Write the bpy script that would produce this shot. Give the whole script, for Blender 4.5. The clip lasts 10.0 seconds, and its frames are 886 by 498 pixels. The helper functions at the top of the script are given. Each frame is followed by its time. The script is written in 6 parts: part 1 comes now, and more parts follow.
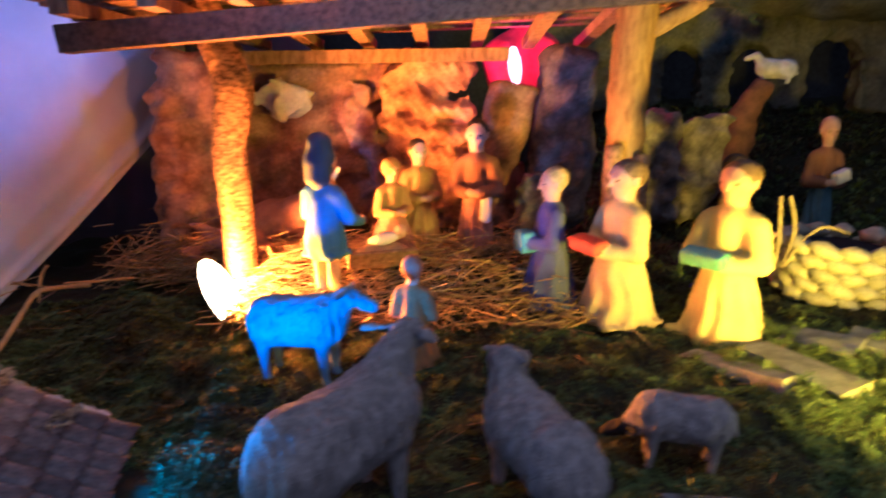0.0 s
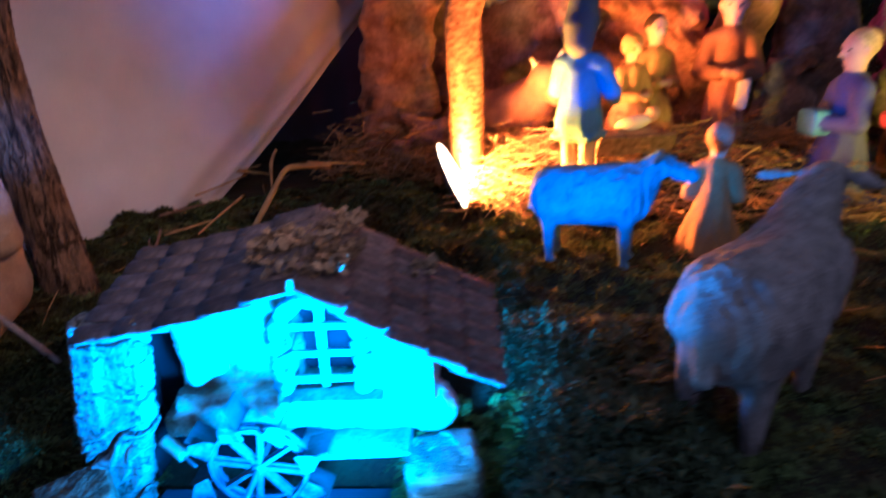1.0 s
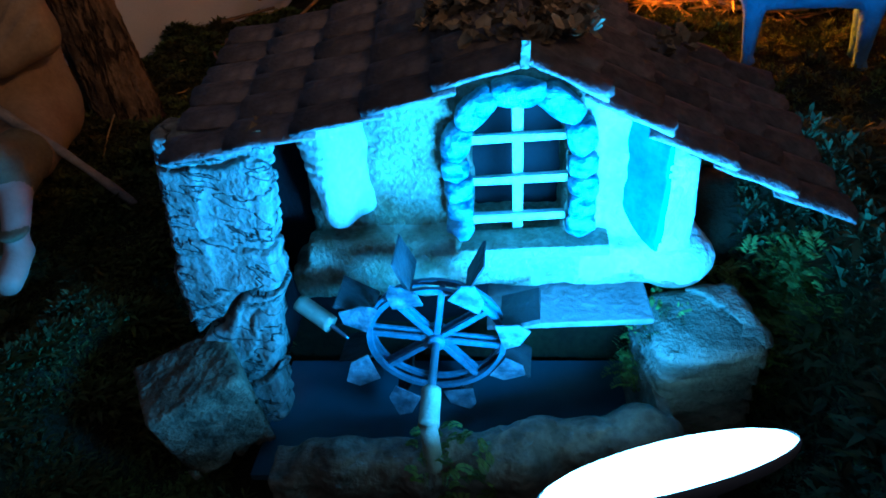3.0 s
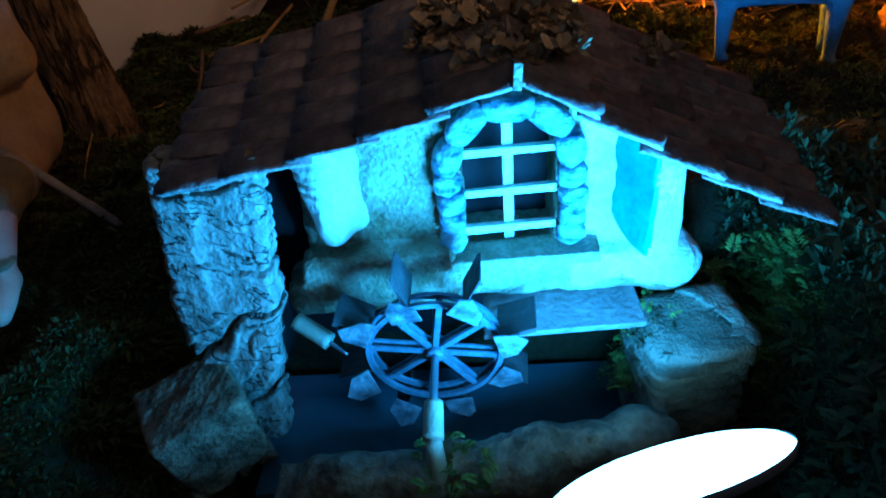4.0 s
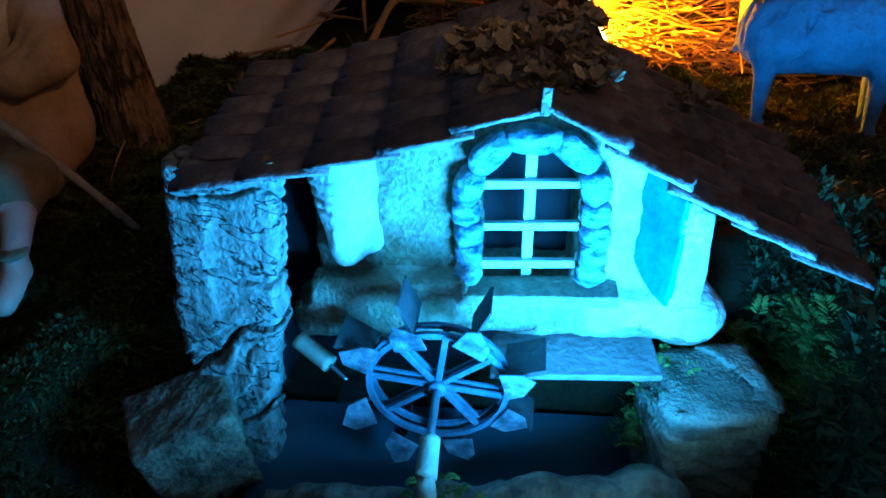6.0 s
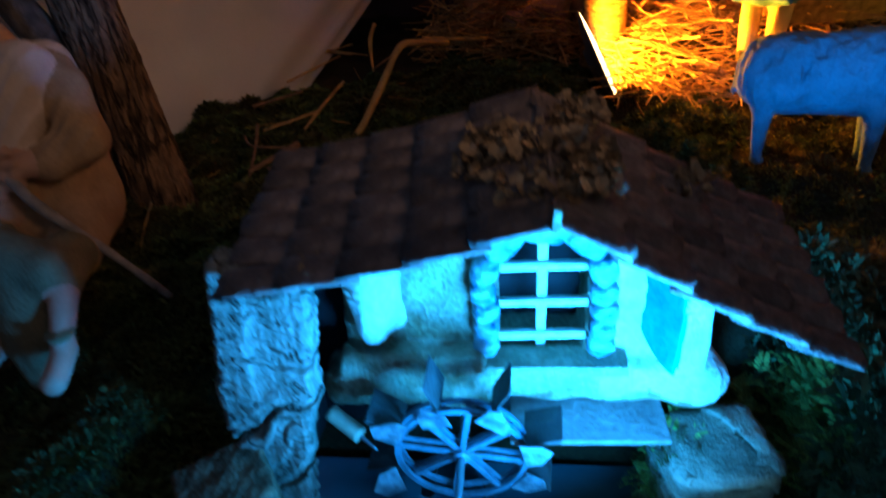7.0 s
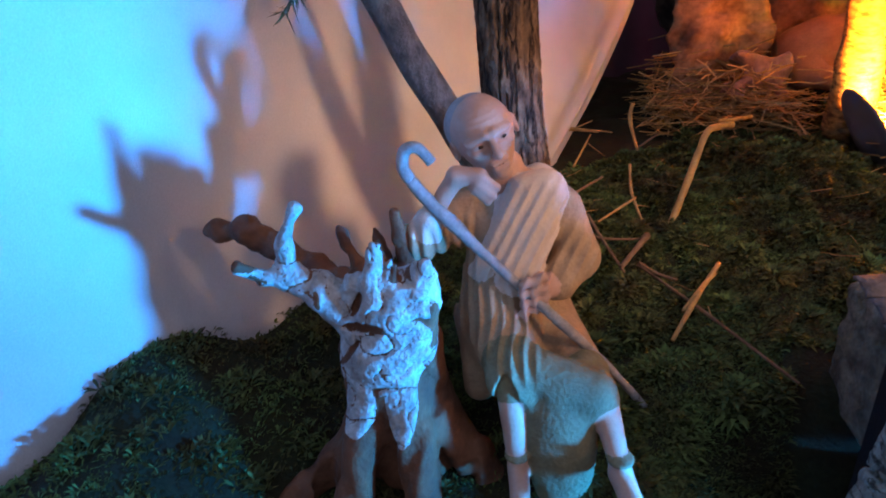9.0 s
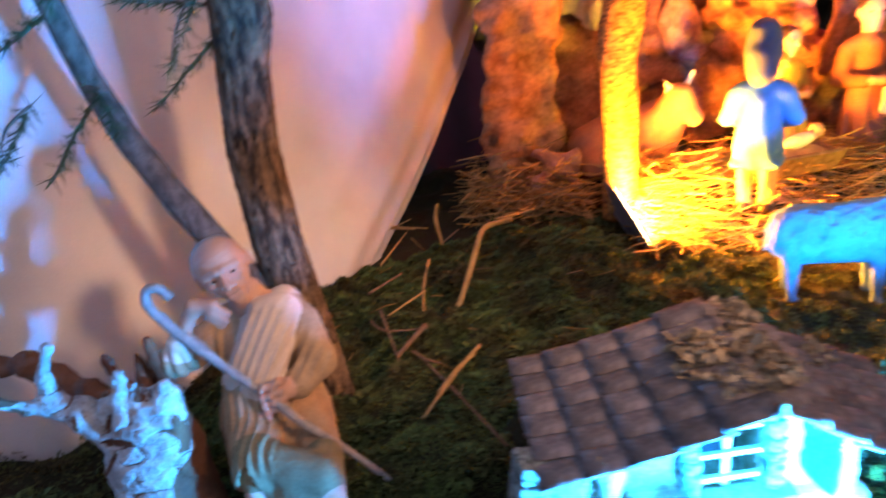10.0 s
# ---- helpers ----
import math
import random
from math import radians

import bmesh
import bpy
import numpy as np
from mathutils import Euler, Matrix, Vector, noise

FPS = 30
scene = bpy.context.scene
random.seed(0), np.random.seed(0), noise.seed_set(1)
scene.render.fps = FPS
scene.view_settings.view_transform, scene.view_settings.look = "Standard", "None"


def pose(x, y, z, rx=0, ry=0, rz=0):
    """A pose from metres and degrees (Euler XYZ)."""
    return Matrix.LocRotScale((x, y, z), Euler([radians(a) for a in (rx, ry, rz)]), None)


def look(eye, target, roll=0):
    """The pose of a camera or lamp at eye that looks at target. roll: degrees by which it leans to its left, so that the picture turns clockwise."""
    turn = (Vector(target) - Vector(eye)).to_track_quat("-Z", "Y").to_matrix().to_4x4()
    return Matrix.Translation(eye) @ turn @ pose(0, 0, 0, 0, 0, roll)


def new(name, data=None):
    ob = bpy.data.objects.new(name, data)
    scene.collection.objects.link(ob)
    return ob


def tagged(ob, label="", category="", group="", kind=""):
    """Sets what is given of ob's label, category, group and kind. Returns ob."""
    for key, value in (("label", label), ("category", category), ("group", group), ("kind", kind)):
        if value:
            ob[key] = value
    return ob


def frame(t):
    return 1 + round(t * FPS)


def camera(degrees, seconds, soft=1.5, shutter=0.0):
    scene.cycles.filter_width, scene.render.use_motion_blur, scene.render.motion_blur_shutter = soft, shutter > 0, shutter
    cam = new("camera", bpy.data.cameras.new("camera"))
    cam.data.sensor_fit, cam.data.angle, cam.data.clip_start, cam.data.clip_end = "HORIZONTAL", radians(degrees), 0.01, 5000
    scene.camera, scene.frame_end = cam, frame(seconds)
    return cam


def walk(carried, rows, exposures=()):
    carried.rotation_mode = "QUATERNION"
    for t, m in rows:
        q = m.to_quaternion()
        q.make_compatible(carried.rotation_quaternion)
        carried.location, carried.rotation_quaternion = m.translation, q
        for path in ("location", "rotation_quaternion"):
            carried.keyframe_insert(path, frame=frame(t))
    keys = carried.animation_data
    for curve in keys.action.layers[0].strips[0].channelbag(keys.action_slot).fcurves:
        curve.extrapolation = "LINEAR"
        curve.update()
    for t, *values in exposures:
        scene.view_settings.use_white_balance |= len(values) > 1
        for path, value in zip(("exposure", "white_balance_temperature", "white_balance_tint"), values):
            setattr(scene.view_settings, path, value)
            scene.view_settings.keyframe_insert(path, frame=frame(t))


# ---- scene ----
cam = camera(72.0, 10.0, 1.7, 0.5)
PATH = [
    (0, (0.008, 0.01, 0.346), (0.038, 1.934, -0.202), -0.2),
    (0.1, (-0.016, 0.014, 0.334), (-0.015, 1.937, -0.216), -0.7),
    (0.2, (-0.041, 0.015, 0.324), (-0.096, 1.934, -0.24), -0.7),
    (0.3, (-0.07, 0.016, 0.315), (-0.164, 1.928, -0.265), -0.7),
    (0.5, (-0.113, 0.025, 0.295), (-0.276, 1.922, -0.316), -1.0),
    (0.6, (-0.137, 0.029, 0.282), (-0.314, 1.925, -0.33), -0.2),
    (1, (-0.217, 0.063, 0.246), (-0.475, 1.914, -0.466), -2.0),
    (1.2, (-0.259, 0.092, 0.229), (-0.515, 1.903, -0.58), -2.3),
    (1.5, (-0.307, 0.135, 0.213), (-0.556, 1.896, -0.702), -2.3),
    (2, (-0.329, 0.161, 0.175), (-0.679, 1.857, -0.825), -0.8),
    (2.5, (-0.331, 0.159, 0.171), (-0.697, 1.803, -0.908), -3.1),
    (3.8, (-0.331, 0.161, 0.173), (-0.649, 1.76, -0.985), -6.9),
    (4, (-0.338, 0.161, 0.181), (-0.621, 1.768, -0.974), -6.1),
    (4.5, (-0.338, 0.158, 0.184), (-0.635, 1.832, -0.869), -4.9),
    (5, (-0.338, 0.161, 0.181), (-0.652, 1.827, -0.879), -3.3),
    (5.2, (-0.338, 0.163, 0.179), (-0.669, 1.826, -0.883), -3.0),
    (6.5, (-0.335, 0.163, 0.166), (-0.693, 1.862, -0.827), -1.4),
    (7, (-0.34, 0.165, 0.212), (-0.718, 1.841, -0.812), -4.0),
    (7.5, (-0.415, 0.145, 0.27), (-0.854, 1.817, -0.737), -5.0),
    (8, (-0.531, 0.113, 0.28), (-0.998, 1.817, -0.658), -4.6),
    (8.5, (-0.605, 0.125, 0.274), (-1.072, 1.839, -0.646), -6.1),
    (9, (-0.624, 0.125, 0.28), (-1.061, 1.848, -0.636), -6.0),
    (9.5, (-0.575, 0.118, 0.305), (-0.886, 1.908, -0.531), -5.8),
    (10, (-0.479, 0.077, 0.327), (-0.675, 1.93, -0.401), -7.5),
]
EXPOSURES = [(0.0, 0.4, 4800, 18), (0.6, 0.35, 4800, 22), (1.0, -0.05, 4800, 26), (1.5, -0.55, 4900, 26), (2.0, -1.2, 4900, 22), (2.5, -1.45, 5400, 10), (4.0, -1.55, 6300, -2),
             (7.0, -1.6, 6000, 4), (7.5, -1.3, 5700, 10), (8.0, -0.3, 5800, 10), (8.5, 0.6, 5800, 8), (9.0, 1.15, 5800, 5), (9.5, 1.3, 6000, 10), (10.0, 1.4, 6100, 10)]
walk(cam, [(t, look(eye, target, roll)) for t, eye, target, roll in PATH], EXPOSURES)

# ---- world and lamps ----
world = bpy.data.worlds.new("dim_room")
world.use_nodes = True
world.node_tree.nodes["Background"].inputs[0].default_value = (0.82, 0.79, 1.02, 1)
world.node_tree.nodes["Background"].inputs[1].default_value = 0.20
scene.world = world

BLUE, AMBER, YELLOW, PINK = (0.028, 0.335, 1.0), (1.0, 0.24, 0.002), (1.0, 0.60, 0.004), (1.0, 0.02, 0.12)
BLUE_AT, BLUE_WAY = Vector((-0.2965, 0.2805, 0.0085)), Vector((-0.33, 0.65, 0.63)).normalized()
AMBER_AT, AMBER_WAY = Vector((-0.307, 0.870, 0.034)), Vector((0.88, 0.06, 0.44)).normalized()
YELLOW_AT, YELLOW_WAY = Vector((0.52, 0.41, 0.040)), Vector((-0.22, 0.93, 0.22)).normalized()


def disc_lamp(name, at, way, colour, watts, size, spread=170):
    data = bpy.data.lights.new(name, "AREA")
    data.shape, data.size, data.energy, data.color = "DISK", size, watts, colour
    data.spread = radians(spread)
    ob = new(name, data)
    ob.matrix_world = look(at + way * 0.006, at + way)
    return ob


disc_lamp("blue_light", BLUE_AT, BLUE_WAY, BLUE, 9.6, 0.060, 160)
disc_lamp("amber_light", AMBER_AT, AMBER_WAY, AMBER, 36.0, 0.095)
disc_lamp("yellow_light", YELLOW_AT, YELLOW_WAY, YELLOW, 3.7, 0.085, 95)
# unseen spot added as fill, for dim room light from behind the camera
room = bpy.data.lights.new("room_fill", "SPOT")
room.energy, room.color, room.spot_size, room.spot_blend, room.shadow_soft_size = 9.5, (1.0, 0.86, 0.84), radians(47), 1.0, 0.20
new("room_fill", room).matrix_world = look((0.35, -0.35, 1.60), (0.14, 0.68, 0.0))
# unseen spot added to warm the shepherd and the cloth behind him
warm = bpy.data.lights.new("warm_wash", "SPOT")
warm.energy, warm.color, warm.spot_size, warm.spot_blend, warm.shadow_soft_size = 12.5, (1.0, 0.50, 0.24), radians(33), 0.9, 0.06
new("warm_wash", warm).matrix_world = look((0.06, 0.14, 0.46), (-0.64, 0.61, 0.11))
# unseen spot added for the blue on the upper part of the cloth
cool = bpy.data.lights.new("cool_wash", "SPOT")
cool.energy, cool.color, cool.spot_size, cool.spot_blend, cool.shadow_soft_size = 26.0, (0.16, 0.34, 1.0), radians(27), 0.9, 0.05
new("cool_wash", cool).matrix_world = look((-0.22, 0.50, 1.15), (-0.64, 0.98, 0.42))
# added point light: the amber spotlight's spill to its sides
spill = bpy.data.lights.new("amber_spill", "POINT")
spill.energy, spill.color, spill.shadow_soft_size = 3.2, AMBER, 0.02
new("amber_spill", spill).location = AMBER_AT + AMBER_WAY * 0.030
pink = bpy.data.lights.new("pink_light", "POINT")
pink.energy, pink.color, pink.shadow_soft_size = 1.5, PINK, 0.02
new("pink_light", pink).location = (0.185, 1.36, 0.38)


# ---- materials ----
def material(name, colour, rough=0.7, vary=0.25, scale=60.0, bump=0.3, fine=400.0, second=None, metal=0.0, island=0.0, spec=0.3, pieces=0.0):
    m = bpy.data.materials.new(name)
    m.use_nodes = True
    nt = m.node_tree
    b = nt.nodes["Principled BSDF"]
    b.inputs["Roughness"].default_value = rough
    b.inputs["Metallic"].default_value = metal
    b.inputs["Specular IOR Level"].default_value = spec
    co = nt.nodes.new("ShaderNodeTexCoord")
    n1 = nt.nodes.new("ShaderNodeTexNoise")
    n1.inputs["Scale"].default_value, n1.inputs["Detail"].default_value = scale, 6
    n2 = nt.nodes.new("ShaderNodeTexNoise")
    n2.inputs["Scale"].default_value, n2.inputs["Detail"].default_value = fine, 4
    for n in (n1, n2):
        nt.links.new(co.outputs["Object"], n.inputs["Vector"])
    ramp = nt.nodes.new("ShaderNodeValToRGB")
    c = Vector(colour)
    other = Vector(second) if second else c * (1 - vary)
    ramp.color_ramp.elements[0].position, ramp.color_ramp.elements[1].position = 0.35, 0.65
    ramp.color_ramp.elements[0].color = (*other, 1)
    ramp.color_ramp.elements[1].color = (*(c * (1 + vary * 0.3) if not second else c), 1)
    nt.links.new(n1.outputs["Fac"], ramp.inputs["Fac"])
    out = ramp.outputs["Color"]
    grain = nt.nodes.new("ShaderNodeMixRGB")
    grain.blend_type = "MULTIPLY"
    grain.inputs["Fac"].default_value = min(1.0, vary * 1.6)
    nt.links.new(out, grain.inputs["Color1"])
    nt.links.new(n2.outputs["Fac"], grain.inputs["Color2"])
    hsv = nt.nodes.new("ShaderNodeHueSaturation")
    hsv.inputs["Value"].default_value = 1 + vary * 0.8
    nt.links.new(grain.outputs["Color"], hsv.inputs["Color"])
    if island or pieces:
        src = nt.nodes.new("ShaderNodeNewGeometry").outputs["Random Per Island"] if island else nt.nodes.new("ShaderNodeObjectInfo").outputs["Random"]
        mr = nt.nodes.new("ShaderNodeMapRange")
        k = island or pieces
        mr.inputs["To Min"].default_value, mr.inputs["To Max"].default_value = (1 - k) * (1 + vary * 0.8), (1 + k) * (1 + vary * 0.8)
        nt.links.new(src, mr.inputs["Value"])
        nt.links.new(mr.outputs["Result"], hsv.inputs["Value"])
    nt.links.new(hsv.outputs["Color"], b.inputs["Base Color"])
    if bump:
        mix = nt.nodes.new("ShaderNodeMath")
        mix.operation = "ADD"
        nt.links.new(n1.outputs["Fac"], mix.inputs[0])
        nt.links.new(n2.outputs["Fac"], mix.inputs[1])
        bp = nt.nodes.new("ShaderNodeBump")
        bp.inputs["Strength"].default_value, bp.inputs["Distance"].default_value = bump, 0.002
        nt.links.new(mix.outputs[0], bp.inputs["Height"])
        nt.links.new(bp.outputs["Normal"], b.inputs["Normal"])
    return m


def streaked(name, colour, dark, rough=0.8, squash=(60, 60, 8), bump=0.6):
    """Wood or bark: noise stretched along z of the object."""
    m = material(name, colour, rough, 0.3, 80, bump, 500, dark)
    nt = m.node_tree
    mp = nt.nodes.new("ShaderNodeMapping")
    mp.inputs["Scale"].default_value = Vector(squash) / 40
    co = next(n for n in nt.nodes if n.type == "TEX_COORD")
    n1 = [n for n in nt.nodes if n.type == "TEX_NOISE"][0]
    nt.links.new(co.outputs["Object"], mp.inputs["Vector"])
    nt.links.new(mp.outputs["Vector"], n1.inputs["Vector"])
    return m


def cracked(m, freq, width, deep, lie=(9, 9, 60), slant=0):
    """Thin dark cracks that run level across a bark or plaster surface, sunk into it."""
    nt = m.node_tree
    b = nt.nodes["Principled BSDF"]
    co = next(n for n in nt.nodes if n.type == "TEX_COORD")
    mp = nt.nodes.new("ShaderNodeMapping")
    mp.inputs["Scale"].default_value = Vector(lie) / 40
    turn = nt.nodes.new("ShaderNodeMapping")
    turn.inputs["Rotation"].default_value = (0, radians(slant), 0)
    nt.links.new(co.outputs["Object"], turn.inputs["Vector"])
    nt.links.new(turn.outputs["Vector"], mp.inputs["Vector"])
    n = nt.nodes.new("ShaderNodeTexNoise")
    n.inputs["Scale"].default_value, n.inputs["Detail"].default_value, n.inputs["Distortion"].default_value = freq, 5, 0.4
    nt.links.new(mp.outputs["Vector"], n.inputs["Vector"])
    ramp = nt.nodes.new("ShaderNodeValToRGB")
    ramp.color_ramp.elements[0].position, ramp.color_ramp.elements[1].position = 0.5 - width, 0.5 + width
    mid = ramp.color_ramp.elements.new(0.5)
    ramp.color_ramp.elements[0].color = ramp.color_ramp.elements[2].color = (1, 1, 1, 1)
    mid.color = (0.06, 0.05, 0.04, 1)
    nt.links.new(n.outputs["Fac"], ramp.inputs["Fac"])
    mul = nt.nodes.new("ShaderNodeMixRGB")
    mul.blend_type = "MULTIPLY"
    mul.inputs["Fac"].default_value = 0.9
    old = b.inputs["Base Color"].links[0].from_socket
    nt.links.new(old, mul.inputs["Color1"])
    nt.links.new(ramp.outputs["Color"], mul.inputs["Color2"])
    nt.links.new(mul.outputs["Color"], b.inputs["Base Color"])
    bp = nt.nodes.new("ShaderNodeBump")
    bp.inputs["Strength"].default_value, bp.inputs["Distance"].default_value = deep, 0.003
    nt.links.new(ramp.outputs["Color"], bp.inputs["Height"])
    nt.links.new(b.inputs["Normal"].links[0].from_socket, bp.inputs["Normal"])
    nt.links.new(bp.outputs["Normal"], b.inputs["Normal"])
    return m


def wrinkled(m, freq, strength):
    """Soft slanting creases of hung cloth."""
    nt = m.node_tree
    b = nt.nodes["Principled BSDF"]
    co = next(n for n in nt.nodes if n.type == "TEX_COORD")
    mp = nt.nodes.new("ShaderNodeMapping")
    mp.inputs["Rotation"].default_value, mp.inputs["Scale"].default_value = (radians(20), 0, radians(35)), (1.0, 1.0, 0.35)
    nt.links.new(co.outputs["Object"], mp.inputs["Vector"])
    n = nt.nodes.new("ShaderNodeTexNoise")
    n.noise_type = "RIDGED_MULTIFRACTAL"
    n.inputs["Scale"].default_value, n.inputs["Detail"].default_value, n.inputs["Distortion"].default_value = freq, 2, 0.6
    nt.links.new(mp.outputs["Vector"], n.inputs["Vector"])
    bp = nt.nodes.new("ShaderNodeBump")
    bp.inputs["Strength"].default_value, bp.inputs["Distance"].default_value = strength, 0.006
    nt.links.new(n.outputs["Fac"], bp.inputs["Height"])
    nt.links.new(b.inputs["Normal"].links[0].from_socket, bp.inputs["Normal"])
    nt.links.new(bp.outputs["Normal"], b.inputs["Normal"])
    return m


def glow(name, colour, strength):
    m = bpy.data.materials.new(name)
    m.use_nodes = True
    b = m.node_tree.nodes["Principled BSDF"]
    b.inputs["Base Color"].default_value = (*colour, 1)
    b.inputs["Emission Color"].default_value = (*colour, 1)
    b.inputs["Emission Strength"].default_value = strength
    return m


